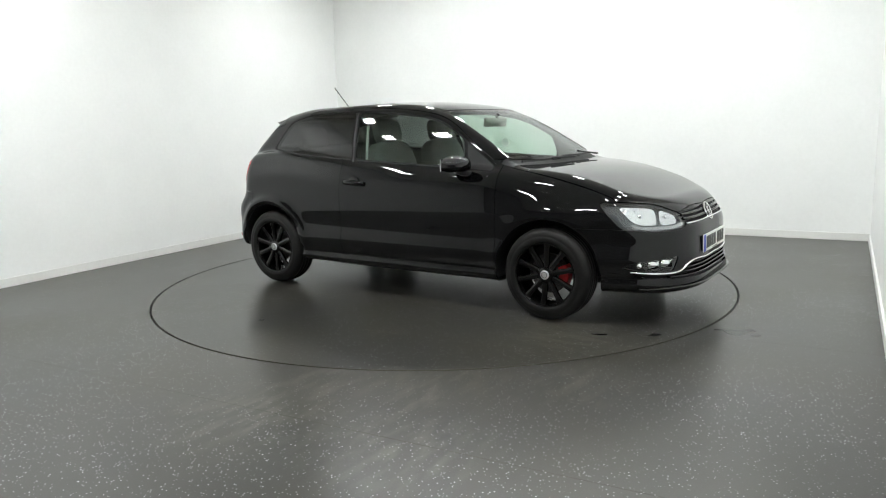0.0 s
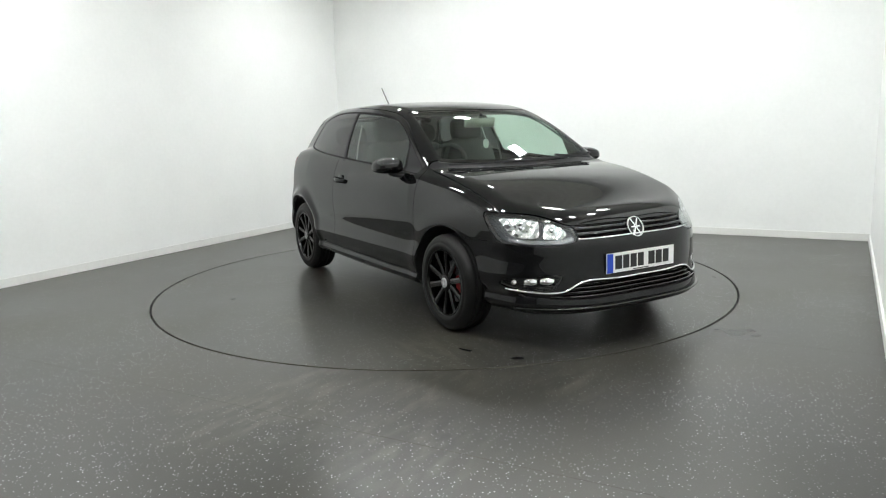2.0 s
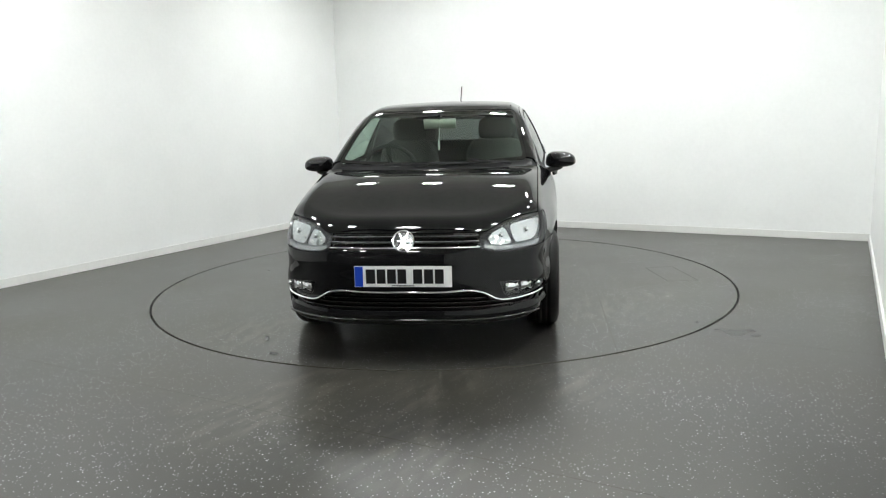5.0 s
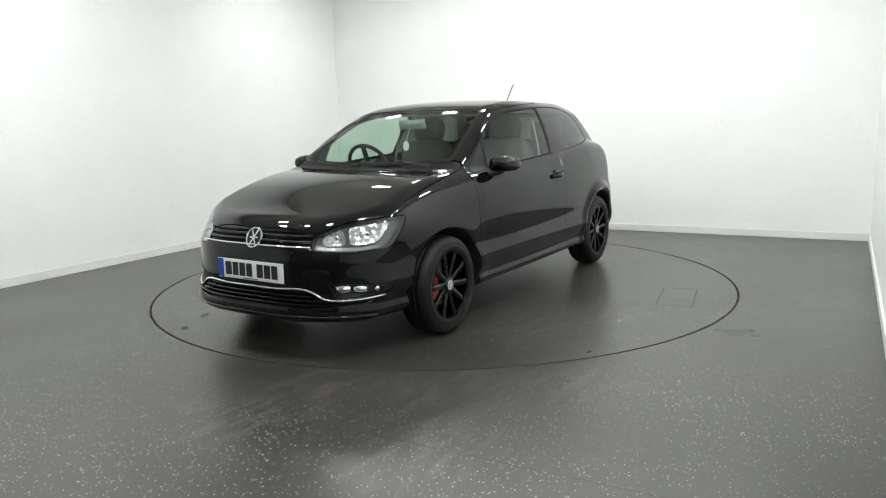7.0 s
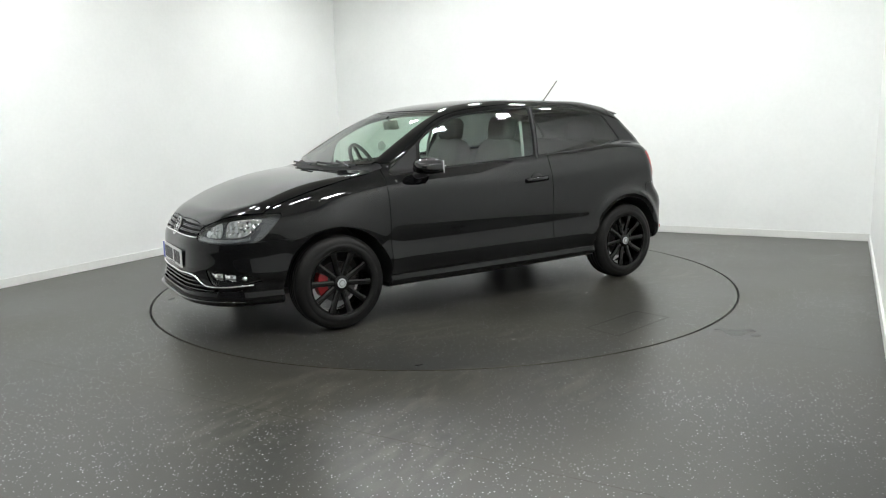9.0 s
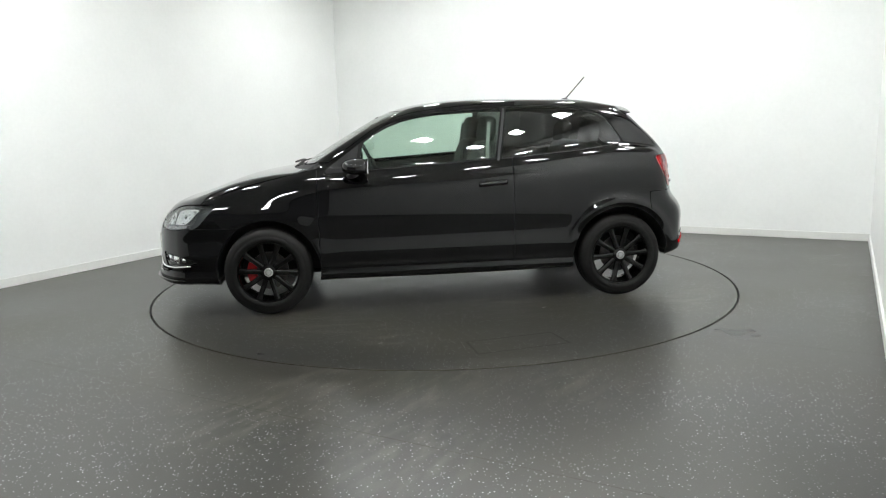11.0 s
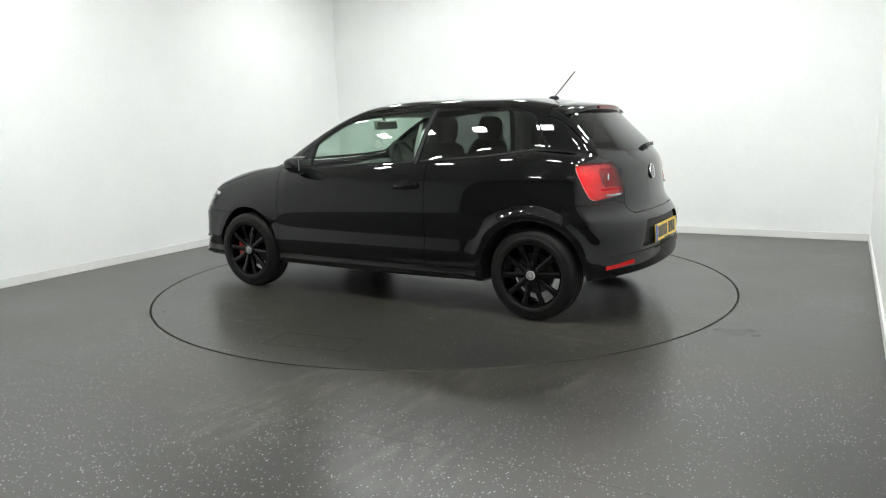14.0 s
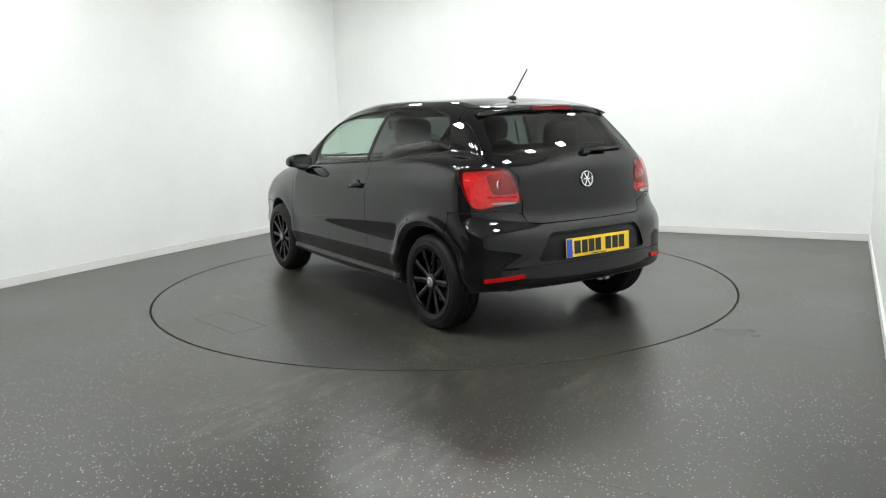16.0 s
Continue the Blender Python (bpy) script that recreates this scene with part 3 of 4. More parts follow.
skin.carve("quarter_pane", lambda x, y, z: np.maximum(side_pane(x, y, z) + 0.009, b_line(x, z) + 0.020), ("window_strip",), gap=0)
skin.carve("mirror_triangle", lambda x, y, z: np.maximum(side_pane(x, y, z) + 0.006, 0.625 - (z - 0.95) * 0.2 - x), ("window_strip",), gap=0)
skin.carve("front_bumper", lambda x, y, z: np.maximum(z - curve((0, 0.612), (0.4, 0.612), (0.55, 0.585), (0.70, 0.598), (0.82, 0.60))(y), 1.28 - x), gap=0.002)
skin.carve("rear_window", lambda x, y, z: most(y - 0.575 + (z - 1.07) * 0.32, 1.046 + 0.09 * y * y - z, z - 1.318, x + 1.2), gap=0)
skin.carve("tailgate", lambda x, y, z: np.maximum(np.maximum(y - curve((0.66, 0.42), (0.70, 0.462), (0.80, 0.466), (0.89, 0.478), (0.99, 0.520), (1.03, 0.60), (1.10, 0.615), (1.30, 0.575))(z), 0.674 + 0.12 * np.clip(y - 0.4, 0, 1) - z), np.maximum(x + 1.26, z - 1.345)), gap=0.0025)
skin.carve("plate_recess", lambda x, y, z: most(y - 0.355 - (0.62 - z) * 0.55, z - 0.622, 0.462 - z, x + 1.5), gap=0)
skin.carve("rear_bumper", lambda x, y, z: np.maximum(z - curve((0, 0.678), (0.2, 0.679), (0.36, 0.684), (0.45, 0.720), (0.52, 0.748), (0.65, 0.753), (0.8, 0.747))(y), x + 1.45), gap=0.002)
skin.carve("door", lambda x, y, z: np.maximum(np.maximum(x - 0.882, -0.462 - x - np.maximum(z - 1.0, 0) * 0.18), np.maximum(np.maximum(0.305 - z, z - pane_top(np.clip(x, -0.6, 0.8)) - 0.026), 0.4 - y)), gap=0.002)
skin.carve("sill", lambda x, y, z: np.maximum(np.maximum(z - 0.297, np.abs(x) - 0.93), 0.5 - y), gap=0.0015)
skin.carve("roof", lambda x, y, z: np.maximum(np.maximum(y - 0.505, x - 0.34 + 0.20 * y * y), np.maximum(-1.262 - x, 1.2 - z)), gap=0.002)
skin.carve("front_wing", lambda x, y, z: 0.80 - x, gap=0)

# a wing is one connected panel; what is cut off from it by the lamp is a filler piece
fillers = []
for s in (1, -1):
    ids = np.nonzero((skin.name == "front_wing") & (skin.v[skin.t].mean(1)[:, 1] * s > 0))[0]
    tri = skin.t[ids]
    mark = np.arange(len(skin.v))
    for _ in range(400):
        low = mark[tri].min(1)
        before = mark.copy()
        for c in range(3):
            np.minimum.at(mark, tri[:, c], low)
        if (mark == before).all():
            break
    group, count = np.unique(mark[tri[:, 0]], return_counts=True)
    for g in group[np.argsort(-count)][1:]:
        fillers.append(f"wing_filler {len(fillers)}")
        skin.name[ids[mark[tri[:, 0]] == g]] = fillers[-1]


def skin_mesh(chosen, offset=0.0, rim=0.012):
    """Mesh data of the chosen triangles, moved along the normal, with a turned-in edge."""
    t = skin.t[chosen]
    used, flat = np.unique(t, return_inverse=True)
    t = flat.reshape(-1, 3)
    v = skin.v[used]
    nrm = car_grad(v)
    nrm /= np.maximum(np.linalg.norm(nrm, axis=1), 1e-9)[:, None]
    v = v + nrm * offset
    faces, verts, normals = t.tolist(), v.tolist(), nrm.tolist()
    if rim:
        e = np.concatenate([t[:, [0, 1]], t[:, [1, 2]], t[:, [2, 0]]])
        key = e.min(1) * len(v) + e.max(1)
        u, first, cnt = np.unique(key, return_index=True, return_counts=True)
        for a, b_ in e[first[cnt == 1]]:
            d = v[b_] - v[a]
            o = np.cross(d, nrm[a])
            o /= max(np.linalg.norm(o), 1e-9)
            k = len(verts)
            verts += [v[a].tolist(), v[b_].tolist(), (v[b_] - rim * nrm[b_]).tolist(), (v[a] - rim * nrm[a]).tolist()]
            normals += [o.tolist()] * 4
            faces.append([k, k + 3, k + 2, k + 1])
    return verts, faces, normals


def skin_part(name, chosen, material, parent, label="", offset=0.0, rim=0.012):
    verts, faces, normals = skin_mesh(chosen, offset, rim)
    me = bpy.data.meshes.new(name)
    me.from_pydata(verts, [], faces)
    for p in me.polygons:
        p.use_smooth = True
    me.normals_split_custom_set_from_vertices(normals)
    me.materials.append(material)
    ob = new(name, me)
    ob.parent = parent
    return tagged(ob, label)


car = thing("hatchback_car", "glossy black three-door hatchback car with black alloy wheels", "car")
mid_y = skin.v[skin.t].mean(1)[:, 1]
whole = lambda label: skin.name == label
left = lambda label: (skin.name == label) & (mid_y > 0)
right = lambda label: (skin.name == label) & (mid_y < 0)

skin_part("bonnet", whole("bonnet"), paint, car)
skin_part("roof", whole("roof"), paint, car)
tailgate = skin_part("tailgate", whole("tailgate"), paint, car)
front_bumper = skin_part("front_bumper", whole("front_bumper"), paint, car)
rear_bumper = skin_part("rear_bumper", whole("rear_bumper"), paint, car)
skin_part("underbody", whole("underbody"), under_black, car, "matt black underbody", rim=0)
skin_part("windscreen", whole("windscreen"), clear_glass, car, "clear green-tinted windscreen", offset=-0.003, rim=0)
skin_part("windscreen_border", whole("screen_border"), gloss_black, car, "black printed border of the windscreen", offset=-0.002, rim=0.004)
skin_part("cowl", whole("cowl"), trim_black, car, "black plastic scuttle below the windscreen", offset=-0.012)
skin_part("rear_window", whole("rear_window"), privacy_glass, tailgate, "dark-tinted rear window", offset=-0.002, rim=0)
doors = {}
for side, pick in ((1, left), (-1, right)):
    door = doors[side] = skin_part("door", pick("door"), paint, car)
    skin_part("window", pick("door_pane"), clear_glass, door, "clear green-tinted side window", offset=-0.004, rim=0)
    skin_part("mirror_triangle", pick("mirror_triangle"), trim_black, door, "black plastic corner behind the windscreen pillar", offset=-0.002)
    skin_part("quarter_window", pick("quarter_pane"), privacy_glass, car, "dark-tinted fixed rear side window", offset=-0.002, rim=0)
    skin_part("window_seal", pick("window_strip"), seal_grey, car, "dark grey seal round the side windows", offset=-0.001, rim=0.006)
    skin_part("body_side", pick("body_side"), paint, car)
    skin_part("front_wing", pick("front_wing"), paint, car)
    skin_part("sill", pick("sill"), paint, car)
for f in fillers:
    if whole(f).sum() > 2:
        skin_part("wing_filler", whole(f), paint, car)
# inner lining with the same openings
closed = ["body_side", "front_wing", "door", "roof", "tailgate", "rear_bumper", "front_bumper", "bonnet", "joint", "sill", "plate_recess", "mirror_triangle",
          "tail_lamp", "tail_inner", "underbody"]
skin_part("cabin_lining", np.isin(skin.name, closed), cabin_grey, car, "dark grey lining of the cabin", offset=-0.032, rim=0)
skin_part("headlining", whole("roof"), liner_grey, car, "pale grey fabric headlining", offset=-0.045, rim=0)

# ---- shaping helpers for the car's fittings ----
def nose_x(y, z, rear=False):
    """Where the surface lies along x for a given y and z."""
    lo, hi = (-2.1, -1.0) if rear else (2.2, 1.2)
    f = lambda x: car_field(np.array([x, y, z]))
    for _ in range(20):
        m = (lo + hi) / 2
        lo, hi = (m, hi) if f(m) > 0 else (lo, m)
    return lo


def side_y(x, z):
    lo, hi = 0.3, 1.0
    for _ in range(20):
        m = (lo + hi) / 2
        lo, hi = (m, hi) if car_field(np.array([x, m, z])) < 0 else (lo, m)
    return lo


def sweep(bm, path, section, closed=False, up=(0, 0, 1)):
    """A bar of the given section (pairs across, up) along a path."""
    rings = []
    n = len(path)
    for i, p in enumerate(path):
        a = Vector(path[(i - 1) % n if closed else max(i - 1, 0)])
        b_ = Vector(path[(i + 1) % n if closed else min(i + 1, n - 1)])
        d = (b_ - a).normalized()
        w = d.cross(Vector(up)).normalized()
        h = w.cross(d)
        rings.append([bm.verts.new(Vector(p) + w * s + h * t) for s, t in section])
    m = len(section)
    for i in range(n if closed else n - 1):
        r0, r1 = rings[i], rings[(i + 1) % n]
        for k in range(m):
            bm.faces.new((r0[k], r0[(k + 1) % m], r1[(k + 1) % m], r1[k]))
    if not closed:
        bm.faces.new(rings[0][::-1])
        bm.faces.new(rings[-1])
    bmesh.ops.recalc_face_normals(bm, faces=bm.faces)
    return bm


def round_section(r, n=8, flat=1.0):
    return [(r * math.cos(2 * math.pi * i / n), r * flat * math.sin(2 * math.pi * i / n)) for i in range(n)]


def lathe(bm, profile, n=48, closed=True):
    """Turns (y, r) pairs about the y axis."""
    rings = []
    for yy, r in profile:
        rings.append([bm.verts.new((r * math.cos(2 * math.pi * i / n), yy, r * math.sin(2 * math.pi * i / n))) for i in range(n)])
    m = len(rings)
    for k in range(m if closed else m - 1):
        a, b_ = rings[k], rings[(k + 1) % m]
        for i in range(n):
            bm.faces.new((a[i], a[(i + 1) % n], b_[(i + 1) % n], b_[i]))
    bmesh.ops.recalc_face_normals(bm, faces=bm.faces)
    return bm


def soft_box(size, bevel, m, segments=3):
    bm = bmesh.new()
    sx, sy, sz = size
    box(bm, -sx / 2, sx / 2, -sy / 2, sy / 2, -sz / 2, sz / 2)
    bevelled(bm, bevel, segments)
    bmesh.ops.transform(bm, matrix=m, verts=bm.verts)
    return bm


def puff(size, m, e=0.45):
    """A cushion: a box with strongly rounded sides."""
    bm = bmesh.new()
    bmesh.ops.create_uvsphere(bm, u_segments=28, v_segments=18, radius=1)
    for v in bm.verts:
        c = v.co
        r = math.hypot(c.x, c.y)
        h = math.copysign(abs(c.z) ** e, c.z)
        k = max(r, 1e-6) ** e
        ux, uy = (c.x / r, c.y / r) if r > 1e-6 else (0.0, 0.0)
        v.co = (k * math.copysign(abs(ux) ** e, ux) * size[0] / 2, k * math.copysign(abs(uy) ** e, uy) * size[1] / 2, h * size[2] / 2)
    bmesh.ops.transform(bm, matrix=m, verts=bm.verts)
    return bm


def across(ys, z, out, rear=False):
    """A path over the nose or tail at height z(y), standing out from the surface."""
    pts = []
    for y in ys:
        zz = z(y) if callable(z) else z
        pts.append((nose_x(y, zz, rear) + (-out if rear else out), y, zz))
    return pts


# ---- front: grilles, lamps, badge, plate ----
grille = skin_part("grille", whole("grille_upper"), trim_black, car, "black upper grille with thin bright lines", offset=-0.03, rim=0.0)
ys = np.linspace(-0.40, 0.40, 25)
for k, z in enumerate((0.640, 0.667)):
    bm = sweep(bmesh.new(), across(ys, z, -0.008), [(-0.014, -0.008), (0.010, -0.006), (0.013, 0.0), (0.010, 0.006), (-0.014, 0.008)])
    part("slat", bm, gloss_black, grille)
    bm = sweep(bmesh.new(), across(ys, z + 0.0085, -0.002), round_section(0.0013, 6))
    part("bright_line", bm, bright_line_metal, grille, "thin silver line on the slat")
bm = sweep(bmesh.new(), across(np.linspace(-0.405, 0.405, 25), 0.617, 0.0), round_section(0.006, 8))
part("chrome_strip", bm, chrome, grille, "chrome strip under the grille", smooth=True)
bm = sweep(bmesh.new(), across(ys, 0.690, -0.004), round_section(0.005, 6))
part("grille_frame", bm, gloss_black, grille)

lower = skin_part("lower_grille", whole("grille_lower"), trim_black, car, "black lower air intake with slats", offset=-0.045, rim=0.0)
for k, z in enumerate((0.305, 0.328, 0.351, 0.373)):
    w = (0.56, 0.50, 0.44, 0.40)[k]
    bm = sweep(bmesh.new(), across(np.linspace(-w, w, 25), z, -0.012), [(-0.022, -0.005), (0.008, -0.005), (0.012, 0.0), (0.008, 0.005), (-0.022, 0.005)])
    part("slat", bm, gloss_black, lower)
bm = sweep(bmesh.new(), across(np.linspace(-0.725, 0.725, 90), lambda y: float(chrome_z(abs(y))), 0.001), round_section(0.0068, 8))
part("chrome_trim", bm, chrome, front_bumper, "chrome strip that dips below the fog lamps", smooth=True)
for side, pick in ((1, left), (-1, right)):
    pocket = skin_part("fog_pocket", pick("fog_pocket"), trim_black, front_bumper, "black recess of the fog lamp", offset=-0.028, rim=0)
    lamp = skin_part("fog_lamp", pick("fog_pocket"), lens_clear, front_bumper, "clear fog lamp lens", offset=-0.006, rim=0)
    for y0, y1, zc in ((0.530, 0.600, 0.388), (0.606, 0.668, 0.386)):
        ym = (y0 + y1) / 2
        yaw = math.degrees(math.atan2(nose_x(y0, zc) - nose_x(y1, zc), y1 - y0))
        bm = soft_box((0.012, (y1 - y0) * 1.12, 0.046), 0.010, pose(nose_x(ym, zc) - 0.014, side * ym, zc, 0, 0, side * yaw), 3)
        part("reflector", bm, chrome, lamp, "silver reflector", smooth=True)
    bm = bmesh.new()
    ym = 0.70
    bmesh.ops.create_uvsphere(bm, u_segments=12, v_segments=8, radius=0.018)
    bmesh.ops.transform(bm, matrix=pose(nose_x(ym, 0.385) - 0.016, side * ym, 0.385), verts=bm.verts)
    part("bulb", bm, lamp_silver, lamp, smooth=True)

    # head lamp: grey housing, two faceted reflectors, lower light strip, clear lens
    lamp_faces = np.isin(skin.name, ["head_lamp", "lamp_main", "lamp_dip", "lamp_strip"]) & (mid_y * side > 0)
    head = skin_part("headlight", lamp_faces, lens_clear, car, "clear headlight with two bright faceted reflectors", offset=-0.001, rim=0)
    skin_part("housing", lamp_faces, lamp_grey, head, "grey inner housing", offset=-0.040, rim=0)
    skin_part("main_reflector", pick("lamp_main"), lamp_silver, head, "bright faceted reflector", offset=-0.016, rim=0.022)
    skin_part("dip_reflector", pick("lamp_dip"), lamp_silver, head, "bright faceted reflector", offset=-0.016, rim=0.022)
    skin_part("light_strip", pick("lamp_strip"), lamp_white, head, "white strip along the lower edge", offset=-0.007, rim=0.03)
    for yc, zc in ((0.640, 0.680), (0.510, 0.664)):
        bm = bmesh.new()
        bmesh.ops.create_uvsphere(bm, u_segments=14, v_segments=10, radius=0.014)
        bmesh.ops.transform(bm, matrix=pose(nose_x(yc, zc) - 0.020, side * yc, zc) @ Matrix.Diagonal((0.6, 1, 1, 1)), verts=bm.verts)
        part("bulb", bm, chrome, head, "small bright bulb shield", smooth=True)

    # rear lamp
    tail_faces = np.isin(skin.name, ["tail_lamp", "tail_inner"]) & (mid_y * side > 0)
    rear_lamp = skin_part("rear_light", tail_faces, red_glass, car, "red rear light with a clear lower strip", offset=0.003, rim=0)
    skin_part("bowl", tail_faces, tail_silver, rear_lamp, "bright bowl behind the red lens", offset=-0.030, rim=0)
    skin_part("inner_lens", pick("tail_inner"), deep_glass, rear_lamp, "darker red inner lens", offset=-0.010, rim=0)
    yc, zc = 0.575, 0.905
    bm = lathe(bmesh.new(), [(0.0, 0.030), (0.006, 0.033), (0.010, 0.030), (0.004, 0.022), (0.0, 0.0005)], 32, closed=False)
    bmesh.ops.transform(bm, matrix=pose(nose_x(yc, zc, True) + 0.022, side * yc, zc, 0, 0, 90 + side * 20), verts=bm.verts)
    part("bulb_ring", bm, tail_silver, rear_lamp, "round bulb reflector", smooth=True)
    bm = sweep(bmesh.new(), [(nose_x(y, 0.800, True) - 0.006, side * y, 0.800) for y in np.linspace(0.515, 0.64, 8)], [(-0.006, -0.006), (0.006, -0.006), (0.006, 0.006), (-0.006, 0.006)])
    part("clear_strip", bm, lamp_white, rear_lamp, "clear reversing light strip")
    bm = sweep(bmesh.new(), [(nose_x(y, 0.835, True) - 0.003, side * y, 0.835) for y in np.linspace(0.50, 0.66, 8)], [(-0.004, -0.006), (0.004, -0.006), (0.004, 0.006), (-0.004, 0.006)])
    part("ridge", bm, red_lens, rear_lamp)
    bm = sweep(bmesh.new(), [(nose_x(y, 0.374, True) - 0.002, side * y, 0.366 + 0.02 * (0.735 - y) / 0.21) for y in np.linspace(0.525, 0.735, 12)], [(-0.006, -0.011), (0.006, -0.013), (0.006, 0.013), (-0.006, 0.011)])
    part("reflector", bm, red_lens, rear_bumper, "narrow red rear reflector")


def badge(x, z, tilt, parent, r):
    bm = bmesh.new()
    lathe(bm, [(0.0, r), (0.006, r - 0.002), (0.007, r - 0.007), (0.003, r - 0.011), (0.0, r - 0.011)], 40)
    # plain crossing bars inside the ring
    for turn_bar in (28, -28):
        box(bm, -0.075 * r, 0.075 * r, 0.001, 0.005, -0.86 * r, 0.86 * r, pose(0, 0, 0, 0, turn_bar, 0))
    box(bm, -0.52 * r, 0.52 * r, 0.001, 0.0045, -0.06 * r, 0.06 * r)
    m = Matrix.Translation((x, 0, z)) @ Euler((0, 0, 0)).to_matrix().to_4x4()
    turn = pose(0, 0, 0, 0, 0, -90 if x > 0 else 90) @ pose(0, 0, 0, tilt, 0, 0)
    bmesh.ops.transform(bm, matrix=m @ turn, verts=bm.verts)
    ob = part("badge", bm, chrome, parent, "round chrome badge", smooth=False)
    bm = bmesh.new()
    lathe(bm, [(-0.012, 0.001), (-0.012, r - 0.009), (0.0005, r - 0.009), (0.0005, 0.001)], 40, closed=False)
    bmesh.ops.transform(bm, matrix=m @ turn, verts=bm.verts)
    part("badge_disc", bm, gloss_black, ob, "dark disc of the badge")
    return ob


badge(nose_x(0, 0.652) + 0.006, 0.652, 24, car, 0.062)
badge(nose_x(0, 0.908, True) - 0.004, 0.908, 9, tailgate, 0.050)


def number_plate(x, z, face, tilt, material, label, w=0.52, h=0.111):
    m = pose(x, 0, z, 0, tilt, 0 if face > 0 else 180)
    ob = part("number_plate", soft_box((0.005, w, h), 0.0015, m, 1), material, car, label)
    part("blue_band", soft_box((0.003, 0.044, h - 0.004), 0.0008, m @ pose(0.0026, -w / 2 + 0.024, 0), 1), plate_blue, ob, "blue band at the plate's end")
    # plain bars in place of the characters
    y = -w / 2 + 0.062
    for k, wide in enumerate((0.050, 0.046, 0.046, 0.046, 0, 0.048, 0.048, 0.046)):
        if wide:
            part("bar", soft_box((0.002, wide, 0.076), 0.0006, m @ pose(0.0028, y + wide / 2, 0.001), 1), plate_ink, ob)
            y += wide + 0.0095
        else:
            y += 0.028
    part("footer_bar", soft_box((0.002, 0.12, 0.005), 0.0006, m @ pose(0.0028, 0, -0.049), 1), plate_ink, ob)
    return ob


number_plate(2.060, 0.472, 1, -1, plate_white, "white front number plate with a blue band")
number_plate(-1.866, 0.522, -1, -3, plate_yellow, "yellow rear number plate with a blue band")
bm = soft_box((0.03, 0.50, 0.09), 0.004, pose(2.042, 0, 0.472), 1)
part("plate_holder", bm, trim_black, front_bumper)
skin_part("plate_recess", whole("plate_recess"), trim_black, rear_bumper, "recess for the number plate", offset=-0.022, rim=0)
bm = sweep(bmesh.new(), across(np.linspace(-0.70, 0.70, 40), lambda y: 0.437 - 0.02 * y * y, 0.0, True), [(-0.004, -0.006), (0.006, -0.003), (0.006, 0.003), (-0.004, 0.006)])
part("bumper_ridge", bm, paint, rear_bumper)

bm = sweep(bmesh.new(), across(np.linspace(-0.70, 0.70, 50), 0.243, 0.002), [(-0.02, -0.010), (0.010, -0.007), (0.016, 0.0), (0.008, 0.005), (-0.02, 0.007)])
part("front_lip", bm, gloss_black, front_bumper, "gloss black lip under the bumper", smooth=True)

# ---- wheels ----
TYRE_R = 0.298


def wheel_meshes():
    tyre = bmesh.new()
    prof = [(-0.185, 0.205), (-0.194, 0.225), (-0.198, 0.250), (-0.190, 0.278), (-0.172, 0.292), (-0.150, 0.2965)]
    for c in (-0.130, -0.098, -0.066):
        prof += [(c - 0.006, 0.298), (c - 0.004, 0.291), (c + 0.004, 0.291), (c + 0.006, 0.298)]
    prof += [(-0.046, 0.2965), (-0.026, 0.292), (-0.008, 0.278), (0.0, 0.252), (-0.001, 0.246), (0.0025, 0.243), (0.0015, 0.226), (-0.003, 0.212), (-0.010, 0.205)]
    lathe(tyre, prof, 96)
    rim = bmesh.new()
    lathe(rim, [(-0.008, 0.209), (-0.003, 0.207), (-0.004, 0.199), (-0.016, 0.194), (-0.10, 0.184), (-0.18, 0.195), (-0.185, 0.205), (-0.18, 0.206), (-0.09, 0.190), (-0.02, 0.203)], 64)
    lathe(rim, [(-0.012, 0.030), (-0.016, 0.048), (-0.030, 0.058), (-0.07, 0.058), (-0.07, 0.020), (-0.014, 0.020)], 40)
    bmesh.ops.recalc_face_normals(rim, faces=rim.faces)
    spoke = bmesh.new()
    rows = ((0.040, 0.0165, -0.020, 0.022), (0.095, 0.0175, -0.019, 0.022), (0.155, 0.0165, -0.013, 0.022), (0.197, 0.0215, -0.010, 0.018))
    rings = []
    for r, w, y, d in rows:
        rings.append([spoke.verts.new(c) for c in ((r, y - d, -w), (r, y - 0.004, -w), (r, y, -w * 0.35), (r, y, w * 0.35), (r, y - 0.004, w), (r, y - d, w))])
    for r0, r1 in zip(rings, rings[1:]):
        for i in range(6):
            spoke.faces.new((r0[i], r0[(i + 1) % 6], r1[(i + 1) % 6], r1[i]))
    bmesh.ops.recalc_face_normals(spoke, faces=spoke.faces)
    cap = bmesh.new()
    lathe(cap, [(-0.02, 0.001), (-0.02, 0.030), (-0.010, 0.030), (-0.006, 0.027), (-0.0065, 0.020), (-0.005, 0.001)], 32, closed=False)
    ring = bmesh.new()
    lathe(ring, [(-0.006, 0.0205), (-0.0035, 0.0200), (-0.0035, 0.0165), (-0.006, 0.0160)], 32)
    return tyre, rim, cap, ring, spoke


